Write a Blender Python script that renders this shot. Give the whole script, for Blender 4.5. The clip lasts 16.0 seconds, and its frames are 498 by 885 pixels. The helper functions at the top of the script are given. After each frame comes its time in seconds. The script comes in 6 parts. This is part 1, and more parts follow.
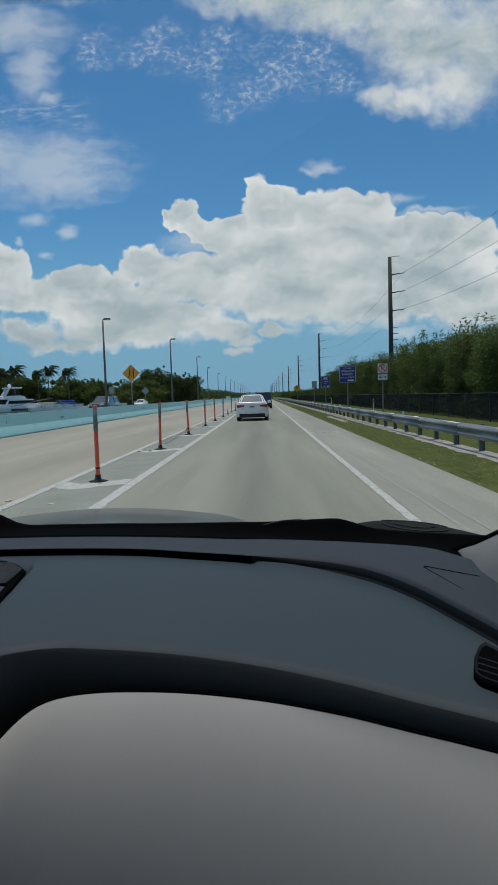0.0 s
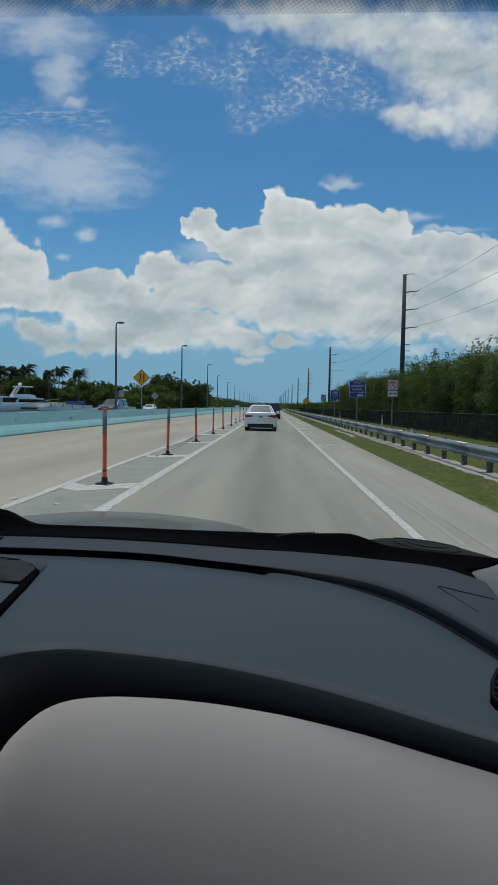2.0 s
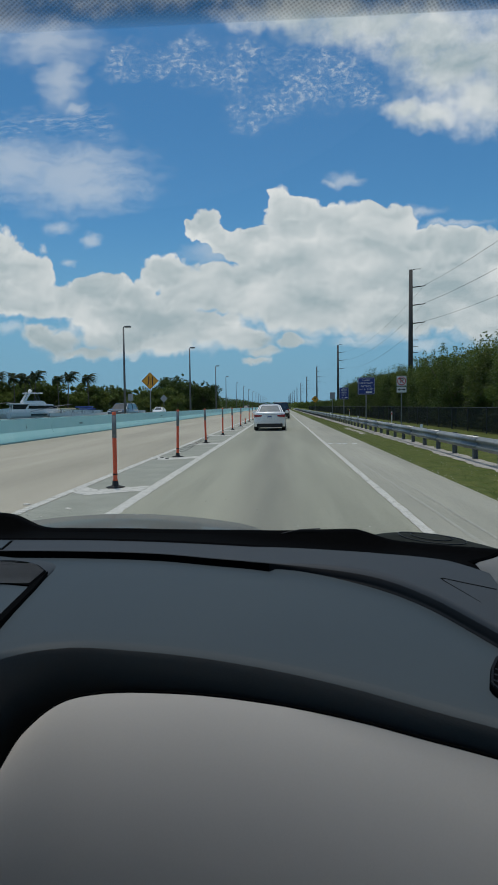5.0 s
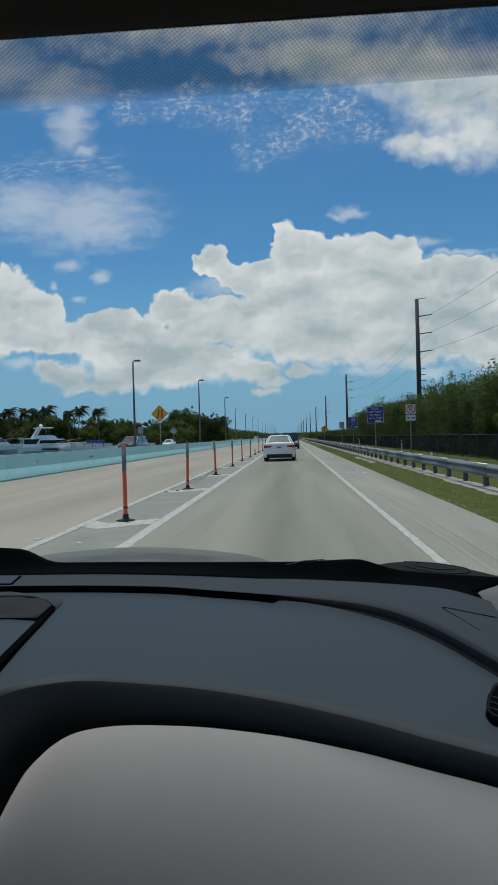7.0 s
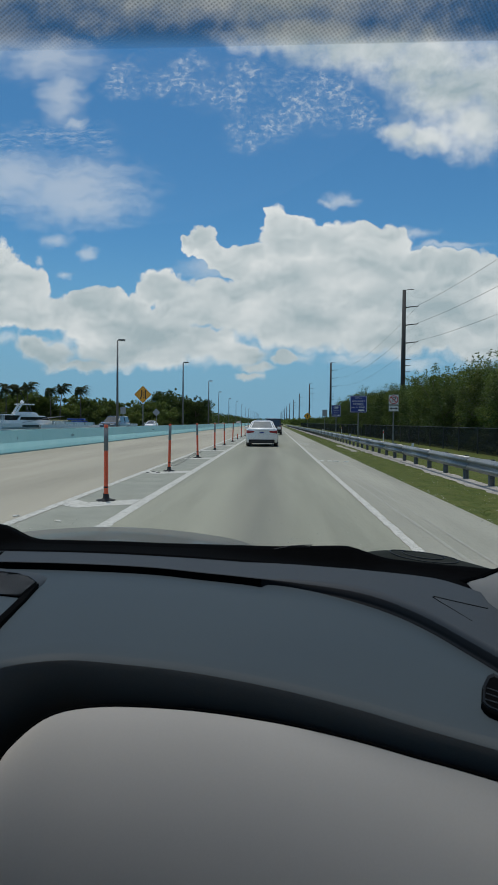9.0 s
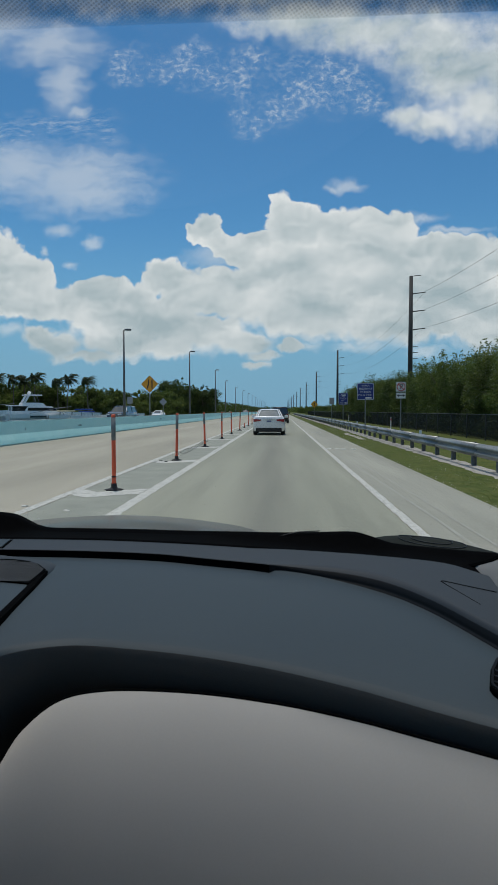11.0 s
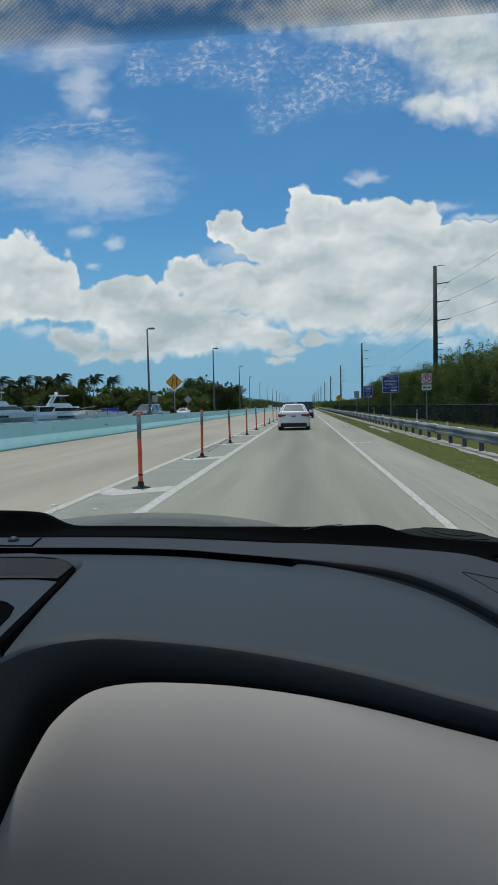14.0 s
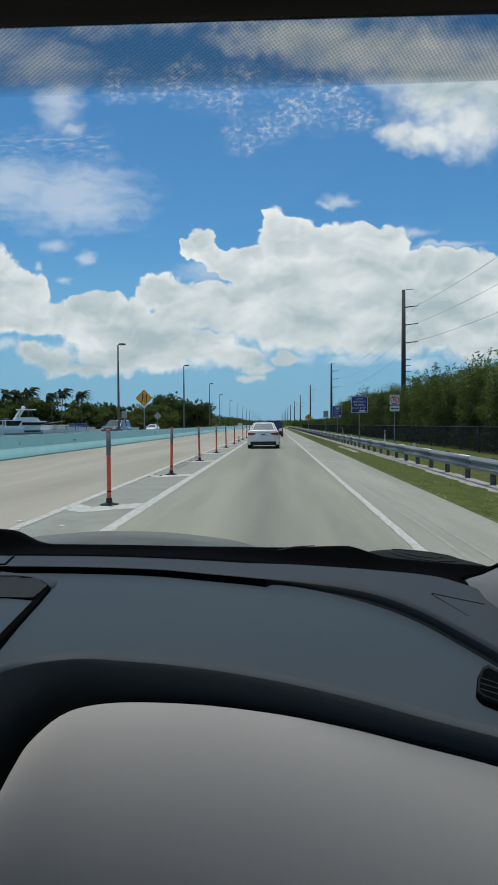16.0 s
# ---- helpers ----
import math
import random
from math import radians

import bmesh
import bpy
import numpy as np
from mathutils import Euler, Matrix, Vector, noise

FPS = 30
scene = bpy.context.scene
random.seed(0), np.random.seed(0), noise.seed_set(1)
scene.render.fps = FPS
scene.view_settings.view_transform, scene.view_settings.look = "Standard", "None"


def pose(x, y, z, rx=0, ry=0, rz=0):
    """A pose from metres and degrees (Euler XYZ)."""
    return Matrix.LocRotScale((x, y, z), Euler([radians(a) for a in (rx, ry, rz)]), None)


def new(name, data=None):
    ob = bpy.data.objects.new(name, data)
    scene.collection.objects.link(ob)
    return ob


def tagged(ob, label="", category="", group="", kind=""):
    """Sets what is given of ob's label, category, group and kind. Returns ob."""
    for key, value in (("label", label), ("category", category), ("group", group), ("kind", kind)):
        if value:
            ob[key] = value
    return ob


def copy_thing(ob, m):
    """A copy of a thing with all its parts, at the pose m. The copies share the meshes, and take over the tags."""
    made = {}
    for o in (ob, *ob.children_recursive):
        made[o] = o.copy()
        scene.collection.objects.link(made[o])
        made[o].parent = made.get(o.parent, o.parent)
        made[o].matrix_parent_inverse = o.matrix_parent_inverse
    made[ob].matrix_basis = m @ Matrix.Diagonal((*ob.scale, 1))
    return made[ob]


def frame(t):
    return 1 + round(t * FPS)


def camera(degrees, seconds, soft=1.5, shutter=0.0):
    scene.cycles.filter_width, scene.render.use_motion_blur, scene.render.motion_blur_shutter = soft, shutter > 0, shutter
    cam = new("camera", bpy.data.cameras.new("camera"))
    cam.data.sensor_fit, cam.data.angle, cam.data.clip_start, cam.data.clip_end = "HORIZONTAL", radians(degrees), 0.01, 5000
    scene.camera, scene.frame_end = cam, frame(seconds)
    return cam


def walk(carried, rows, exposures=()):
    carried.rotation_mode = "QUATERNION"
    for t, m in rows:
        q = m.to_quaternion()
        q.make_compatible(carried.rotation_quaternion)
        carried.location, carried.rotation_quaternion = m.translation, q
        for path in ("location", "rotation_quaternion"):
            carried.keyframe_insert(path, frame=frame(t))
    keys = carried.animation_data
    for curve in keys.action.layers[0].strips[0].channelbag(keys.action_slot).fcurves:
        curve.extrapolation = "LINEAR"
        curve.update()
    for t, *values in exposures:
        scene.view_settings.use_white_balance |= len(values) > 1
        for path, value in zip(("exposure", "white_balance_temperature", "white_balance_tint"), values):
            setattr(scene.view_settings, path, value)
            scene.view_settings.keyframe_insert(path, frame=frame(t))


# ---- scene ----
# The car stands still in its lane, and the camera sways by hand inside it.
cam = camera(42.0, 16.0, soft=0.8)
cam.data.dof.use_dof, cam.data.dof.focus_distance, cam.data.dof.aperture_fstop = True, 60.0, 38.0
PATH = [
    (0.0, pose(0.006, 0.043, 1.361, 85.93, 1.86, 1.30)),
    (0.5, pose(-0.002, 0.048, 1.357, 85.05, 0.62, 0.81)),
    (1.0, pose(-0.015, 0.054, 1.353, 84.94, -0.84, 0.92)),
    (1.5, pose(-0.017, 0.043, 1.360, 86.40, -1.29, 0.76)),
    (2.0, pose(-0.017, 0.038, 1.363, 86.80, -0.96, 2.06)),
    (2.5, pose(-0.007, 0.037, 1.365, 88.01, 0.15, 2.60)),
    (3.0, pose(-0.001, 0.035, 1.365, 87.60, 0.63, 2.30)),
    (3.5, pose(-0.003, -0.003, 1.365, 88.78, -0.02, 2.45)),
    (4.0, pose(-0.002, 0.030, 1.356, 87.01, 0.48, 2.67)),
    (4.2, pose(-0.006, 0.031, 1.358, 86.50, 0.43, 2.89)),
    (6.3, pose(0.011, 0.014, 1.361, 87.49, 1.65, 3.27)),
    (6.5, pose(0.011, 0.029, 1.356, 87.43, 1.80, 4.05)),
    (7.0, pose(0.017, -0.002, 1.366, 89.56, 1.68, 3.72)),
    (7.5, pose(0.012, 0.003, 1.364, 90.26, 1.69, 3.42)),
    (8.0, pose(0.002, 0.015, 1.366, 89.92, 0.59, 2.83)),
    (8.5, pose(0.004, -0.016, 1.376, 90.82, 0.01, 2.78)),
    (8.7, pose(-0.006, 0.020, 1.362, 88.72, -0.53, 2.16)),
    (11.0, pose(-0.005, 0.023, 1.354, 87.20, 0.04, 2.80)),
    (11.5, pose(-0.003, 0.021, 1.353, 87.23, 0.19, 2.78)),
    (12.0, pose(-0.001, 0.018, 1.354, 86.77, 0.51, 3.01)),
    (12.5, pose(0.003, 0.019, 1.355, 86.84, 0.80, 3.72)),
    (13.0, pose(-0.003, 0.007, 1.361, 87.49, 0.76, 5.43)),
    (13.5, pose(0.003, 0.021, 1.361, 87.16, 1.62, 5.05)),
    (14.0, pose(0.006, 0.005, 1.356, 86.85, 1.38, 4.97)),
    (14.5, pose(-0.001, -0.003, 1.359, 87.41, 1.06, 4.42)),
    (15.0, pose(-0.003, -0.008, 1.358, 87.63, 1.21, 3.83)),
    (15.5, pose(-0.005, -0.017, 1.364, 88.18, 1.03, 3.11)),
    (16.0, pose(-0.007, -0.021, 1.366, 88.38, 0.35, 2.30)),
]
walk(cam, PATH, [(0.0, -0.11), (8.5, -0.07), (11.0, -0.04), (13.5, 0.02), (16.0, 0.14)])

# ---- world, sun ----
def nodes_of(tree):
    tree.nodes.clear()

    def add(kind, **values):
        n = tree.nodes.new(kind)
        for key, value in values.items():
            if key.startswith("in_"):
                n.inputs[int(key[3:])].default_value = value
        if "operation" in values:
            n.operation = values["operation"]
        if "data_type" in values:
            n.data_type = values["data_type"]
        if "interpolation_type" in values:
            n.interpolation_type = values["interpolation_type"]
        if "bands_direction" in values:
            n.wave_type, n.bands_direction = "BANDS", values["bands_direction"]
        return n

    def link(a, b):
        tree.links.new(a, b)
    return add, link


SUN_UP, SUN_TURN = 76.0, -22.0       # degrees: height, and turn to the right of the road's direction


def make_world():
    world = bpy.data.worlds.new("world")
    scene.world = world
    world.use_nodes = True
    add, link = nodes_of(world.node_tree)
    out = add("ShaderNodeOutputWorld")
    sky = add("ShaderNodeTexSky")
    sky.sky_type, sky.sun_disc, sky.sun_elevation, sky.sun_rotation = "NISHITA", False, radians(SUN_UP), radians(SUN_TURN)
    sky.air_density, sky.dust_density, sky.ozone_density = 1.0, 0.1, 3.0
    hue = add("ShaderNodeHueSaturation", in_1=1.05, in_2=1.0)
    tint = add("ShaderNodeVectorMath", operation="MULTIPLY", in_1=(0.545, 0.85, 0.955))
    link(sky.outputs[0], tint.inputs[0])
    link(tint.outputs[0], hue.inputs[4])
    clear = add("ShaderNodeBackground", in_1=0.100)
    link(hue.outputs[0], clear.inputs[0])
    # directions as slopes: to the side and up, per metre along the road
    co = add("ShaderNodeTexCoord")
    sep = add("ShaderNodeSeparateXYZ")
    turn = add("ShaderNodeVectorRotate")
    turn.rotation_type, turn.inputs["Angle"].default_value = "Z_AXIS", radians(-0.18)
    tip = add("ShaderNodeVectorRotate")
    tip.rotation_type, tip.inputs["Angle"].default_value = "X_AXIS", radians(0.32)
    link(co.outputs["Generated"], turn.inputs["Vector"])
    link(turn.outputs[0], tip.inputs["Vector"])
    link(tip.outputs[0], sep.inputs[0])
    ab = add("ShaderNodeMath", operation="ABSOLUTE")
    link(sep.outputs[1], ab.inputs[0])
    far = add("ShaderNodeMath", operation="MAXIMUM", in_1=0.02)
    link(ab.outputs[0], far.inputs[0])
    slopes = []
    for i in (0, 2):
        d = add("ShaderNodeMath", operation="DIVIDE")
        link(sep.outputs[i], d.inputs[0])
        link(far.outputs[0], d.inputs[1])
        slopes.append(d)
    p = add("ShaderNodeCombineXYZ")
    link(slopes[0].outputs[0], p.inputs[0])
    link(slopes[1].outputs[0], p.inputs[1])

    def noise_at(scale, detail, rough, source=p, stretch=(1, 1, 1)):
        m = add("ShaderNodeVectorMath", operation="MULTIPLY", in_1=stretch)
        link(source.outputs[0], m.inputs[0])
        n = add("ShaderNodeTexNoise", in_2=scale, in_3=detail, in_4=rough)
        link(m.outputs[0], n.inputs["Vector"])
        return n

    def warped(scale, amount, source):
        n = noise_at(scale, 3, 0.55, source)
        s = add("ShaderNodeVectorMath", operation="SUBTRACT", in_1=(0.5, 0.5, 0.5))
        link(n.outputs["Color"], s.inputs[0])
        k = add("ShaderNodeVectorMath", operation="SCALE")
        k.inputs["Scale"].default_value = amount
        link(s.outputs[0], k.inputs[0])
        a = add("ShaderNodeVectorMath", operation="ADD")
        link(source.outputs[0], a.inputs[0])
        link(k.outputs[0], a.inputs[1])
        return a

    pw = warped(14, 0.030, p)
    pw = warped(48, 0.020, pw)

    def blobs(rows, source):
        last = None
        for u, v, ru, rv in rows:
            s = add("ShaderNodeVectorMath", operation="SUBTRACT", in_1=(u, v, 0))
            link(source.outputs[0], s.inputs[0])
            m = add("ShaderNodeVectorMath", operation="MULTIPLY", in_1=(1 / ru, 1 / rv, 0))
            link(s.outputs[0], m.inputs[0])
            l = add("ShaderNodeVectorMath", operation="LENGTH")
            link(m.outputs[0], l.inputs[0])
            d = add("ShaderNodeMath", operation="SUBTRACT", in_0=1.0)
            link(l.outputs["Value"], d.inputs[1])
            if last is None:
                last = d
            else:
                x = add("ShaderNodeMath", operation="SMOOTH_MAX", in_2=0.12)
                link(last.outputs[0], x.inputs[0])
                link(d.outputs[0], x.inputs[1])
                last = x
        return last

    def ramp(source, low, high, to0=0.0, to1=1.0):
        m = add("ShaderNodeMapRange", interpolation_type="SMOOTHSTEP", in_1=low, in_2=high, in_3=to0, in_4=to1)
        link(source.outputs[0], m.inputs[0])
        return m

    def op(kind, a, b):
        m = add("ShaderNodeMath", operation=kind)
        for i, s in enumerate((a, b)):
            if isinstance(s, float):
                m.inputs[i].default_value = s
            else:
                link(s.outputs[0], m.inputs[i])
        return m

    big = blobs(CLOUD_BANK + CLOUD_LOW + CLOUD_SIDE, pw)
    high = blobs(CLOUD_HIGH, pw)
    haze = blobs(CLOUD_VEIL, pw)
    speck = blobs(CLOUD_SPECKLED, pw)
    wisps = blobs(CLOUD_STREAK, pw)
    fine = noise_at(24, 10, 0.62)
    streak = noise_at(26, 6, 0.62, pw, (0.7, 2.2, 1))
    # rounded billows along the edges
    puffs = add("ShaderNodeTexVoronoi")
    puffs.inputs["Scale"].default_value = 44
    link(pw.outputs[0], puffs.inputs["Vector"])
    billow = op("MULTIPLY", op("SUBTRACT", 0.45, puffs), 0.30)
    edge = op("ADD", op("ADD", big, billow), op("MULTIPLY", op("SUBTRACT", fine, 0.5), 0.55))
    a1 = ramp(edge, 0.02, 0.20)
    soft_low = add("ShaderNodeMapRange", in_1=0.09, in_2=0.17, in_3=0.60, in_4=0.17)
    link(slopes[1].outputs[0], soft_low.inputs[0])
    link(soft_low.outputs[0], a1.inputs[2])
    a2 = ramp(op("ADD", high, op("MULTIPLY", op("SUBTRACT", fine, 0.5), 1.1)), -0.08, 0.85, 0.0, 0.95)
    a3 = ramp(op("ADD", haze, op("MULTIPLY", op("SUBTRACT", streak, 0.5), 1.1)), -0.12, 0.95, 0.0, 0.47)
    # a torn net of small clouds, over a thin veil
    sp = noise_at(125, 8, 0.68, warped(40, 0.020, p), (0.8, 1.25, 1))
    net = ramp(op("ADD", sp, op("MULTIPLY", op("SUBTRACT", fine, 0.5), 0.45)), 0.42, 0.78, 0.05, 0.66)
    patchy = ramp(noise_at(17, 4, 0.6, pw), 0.32, 0.62, 0.22, 1.0)
    a4 = op("MULTIPLY", op("MULTIPLY", ramp(speck, -0.30, 0.5), net), patchy)
    thread = ramp(noise_at(75, 7, 0.72, warped(9, 0.05, p), (0.45, 1.7, 1)), 0.40, 0.80, 0.0, 0.42)
    a4 = op("MAXIMUM", a4, op("MULTIPLY", ramp(wisps, -0.2, 0.7), thread))
    # scattered unseen clouds above the view, added to brighten the overhead light
    over = noise_at(3.2, 6, 0.6, co)
    a5 = op("MULTIPLY", ramp(over, 0.44, 0.56), add("ShaderNodeMapRange", in_1=0.62, in_2=0.78))
    link(sep.outputs[2], a5.inputs[1].links[0].from_node.inputs[0])
    alpha = op("MAXIMUM", op("MAXIMUM", op("MAXIMUM", a1, a2), op("MAXIMUM", a3, a4)), a5)
    # thicker and lower parts are greyer
    def lit_side(scale, detail, rough, dx, dy):
        moved = add("ShaderNodeVectorMath", operation="ADD", in_1=(dx, dy, 0))
        link(pw.outputs[0], moved.inputs[0])
        return op("SUBTRACT", noise_at(scale, detail, rough, pw), noise_at(scale, detail, rough, moved))
    soft = noise_at(9, 4, 0.5, pw, (0.7, 1.9, 1))
    relief = op("ADD", op("MULTIPLY", lit_side(11, 4, 0.5, -0.006, 0.018), 0.62), op("MULTIPLY", lit_side(42, 7, 0.62, -0.003, 0.007), 0.24))
    thickness = op("MULTIPLY", op("MINIMUM", op("MAXIMUM", big, high), 0.6), 0.42)
    base = add("ShaderNodeMapRange", in_1=0.10, in_2=0.30, in_3=0.02, in_4=-0.05)
    link(slopes[1].outputs[0], base.inputs[0])
    depth = op("SUBTRACT", op("ADD", op("ADD", thickness, base), op("MULTIPLY", soft, 1.15)), relief)
    shade = add("ShaderNodeValToRGB")
    e = shade.color_ramp.elements
    e[0].position, e[0].color = 0.50, (0.955, 0.99, 1.0, 1)
    e[1].position, e[1].color = 1.0, (0.46, 0.575, 0.625, 1)
    link(depth.outputs[0], shade.inputs[0])
    # pale blue haze low over the horizon
    haze_air = add("ShaderNodeBackground", in_0=(0.19, 0.385, 0.57, 1), in_1=0.95)
    low_sky = add("ShaderNodeMapRange", interpolation_type="SMOOTHSTEP", in_1=0.0, in_2=0.30, in_3=0.92, in_4=0.0)
    link(sep.outputs[2], low_sky.inputs[0])
    air = add("ShaderNodeMixShader")
    link(low_sky.outputs[0], air.inputs[0])
    link(clear.outputs[0], air.inputs[1])
    link(haze_air.outputs[0], air.inputs[2])
    white = add("ShaderNodeBackground", in_1=0.79)
    link(shade.outputs[0], white.inputs[0])
    mix = add("ShaderNodeMixShader")
    link(alpha.outputs[0], mix.inputs[0])
    link(air.outputs[0], mix.inputs[1])
    link(white.outputs[0], mix.inputs[2])
    link(mix.outputs[0], out.inputs[0])


# clouds: slope to the side, slope up, half width, half height
CLOUD_BANK = [(0.006, 0.301, 0.029, 0.035), (0.034, 0.302, 0.041, 0.027), (0.089, 0.283, 0.078, 0.033), (0.156, 0.281, 0.058, 0.033), (0.215, 0.252, 0.067, 0.027),
              (0.274, 0.245, 0.057, 0.029), (0.328, 0.229, 0.043, 0.038), (0.123, 0.212, 0.174, 0.077), (0.257, 0.184, 0.143, 0.082), (0.003, 0.231, 0.074, 0.037),
              (-0.057, 0.248, 0.043, 0.029), (-0.088, 0.188, 0.094, 0.045), (0.054, 0.158, 0.147, 0.060), (0.190, 0.139, 0.145, 0.044), (0.325, 0.137, 0.086, 0.060)]
CLOUD_LOW = [(-0.170, 0.212, 0.044, 0.035), (-0.140, 0.179, 0.060, 0.031), (-0.276, 0.181, 0.073, 0.036), (-0.289, 0.194, 0.041, 0.022), (-0.223, 0.173, 0.046, 0.028),
             (-0.325, 0.169, 0.043, 0.030), (-0.215, 0.141, 0.141, 0.050), (-0.127, 0.125, 0.105, 0.040), (-0.058, 0.107, 0.075, 0.024), (-0.368, 0.122, 0.035, 0.024),
             (-0.340, 0.107, 0.045, 0.022), (-0.291, 0.091, 0.081, 0.013), (-0.237, 0.111, 0.111, 0.032), (-0.172, 0.100, 0.075, 0.022), (-0.024, 0.089, 0.036, 0.014)]
CLOUD_SIDE = [(-0.439, 0.227, 0.065, 0.065), (-0.390, 0.211, 0.051, 0.043), (-0.418, 0.184, 0.086, 0.040), (-0.383, 0.170, 0.061, 0.024), (-0.516, 0.203, 0.092, 0.094),
              (-0.111, 0.287, 0.022, 0.026), (-0.124, 0.279, 0.020, 0.019), (-0.098, 0.273, 0.016, 0.012), (-0.136, 0.284, 0.009, 0.012), (0.020, 0.106, 0.033, 0.012),
              (-0.037, 0.074, 0.030, 0.008), (-0.090, 0.262, 0.024, 0.018), (-0.075, 0.252, 0.030, 0.018), (0.030, 0.268, 0.046, 0.026), (-0.030, 0.262, 0.040, 0.016)]
CLOUD_HIGH = [(0.039, 0.593, 0.162, 0.036), (0.139, 0.571, 0.161, 0.048), (0.230, 0.552, 0.128, 0.073), (0.255, 0.502, 0.106, 0.074), (0.297, 0.452, 0.085, 0.055),
              (0.329, 0.508, 0.106, 0.105), (0.193, 0.447, 0.037, 0.023), (0.235, 0.434, 0.064, 0.026), (-0.036, 0.668, 0.449, 0.079), (-0.528, 0.663, 0.171, 0.059)]
CLOUD_VEIL = [(-0.316, 0.362, 0.153, 0.066), (-0.404, 0.379, 0.121, 0.059), (-0.294, 0.336, 0.109, 0.038), (-0.346, 0.563, 0.103, 0.044), (-0.328, 0.506, 0.046, 0.052),
              (-0.305, 0.463, 0.028, 0.017), (-0.459, 0.594, 0.131, 0.052), (-0.335, 0.287, 0.033, 0.012), (-0.285, 0.267, 0.016, 0.014), (-0.363, 0.254, 0.009, 0.009),
              (-0.319, 0.234, 0.018, 0.008), (0.099, 0.345, 0.032, 0.014), (0.080, 0.341, 0.017, 0.007), (0.198, 0.294, 0.063, 0.010), (0.257, 0.275, 0.073, 0.007),
              (0.140, 0.106, 0.042, 0.013), (0.105, 0.103, 0.036, 0.011), (0.220, 0.093, 0.042, 0.013), (-0.419, 0.131, 0.038, 0.011), (0.041, 0.107, 0.032, 0.010),
              (-0.083, 0.242, 0.075, 0.025)]
CLOUD_SPECKLED = [(-0.221, 0.542, 0.052, 0.022), (-0.230, 0.519, 0.037, 0.022), (-0.165, 0.523, 0.051, 0.024), (-0.126, 0.544, 0.041, 0.022), (-0.097, 0.514, 0.061, 0.034),
                  (-0.131, 0.492, 0.027, 0.008), (-0.046, 0.513, 0.061, 0.043), (-0.046, 0.446, 0.035, 0.028), (0.005, 0.478, 0.061, 0.045), (0.064, 0.509, 0.060, 0.039),
                  (0.081, 0.471, 0.060, 0.032), (0.131, 0.474, 0.040, 0.029)]
CLOUD_STREAK = [(-0.340, 0.445, 0.114, 0.023), (-0.402, 0.430, 0.066, 0.023), (-0.271, 0.426, 0.043, 0.017)]
make_world()

sun = new("sun", bpy.data.lights.new("sun", "SUN"))
sun.data.energy, sun.data.angle, sun.data.color = 2.15, radians(0.8), (1.0, 0.965, 0.90)
sun.matrix_world = Matrix.Translation((0, 0, 30)) @ Vector(
    (math.sin(radians(SUN_TURN)) * math.cos(radians(SUN_UP)), math.cos(radians(SUN_TURN)) * math.cos(radians(SUN_UP)),
     math.sin(radians(SUN_UP)))).to_track_quat("Z", "Y").to_matrix().to_4x4()


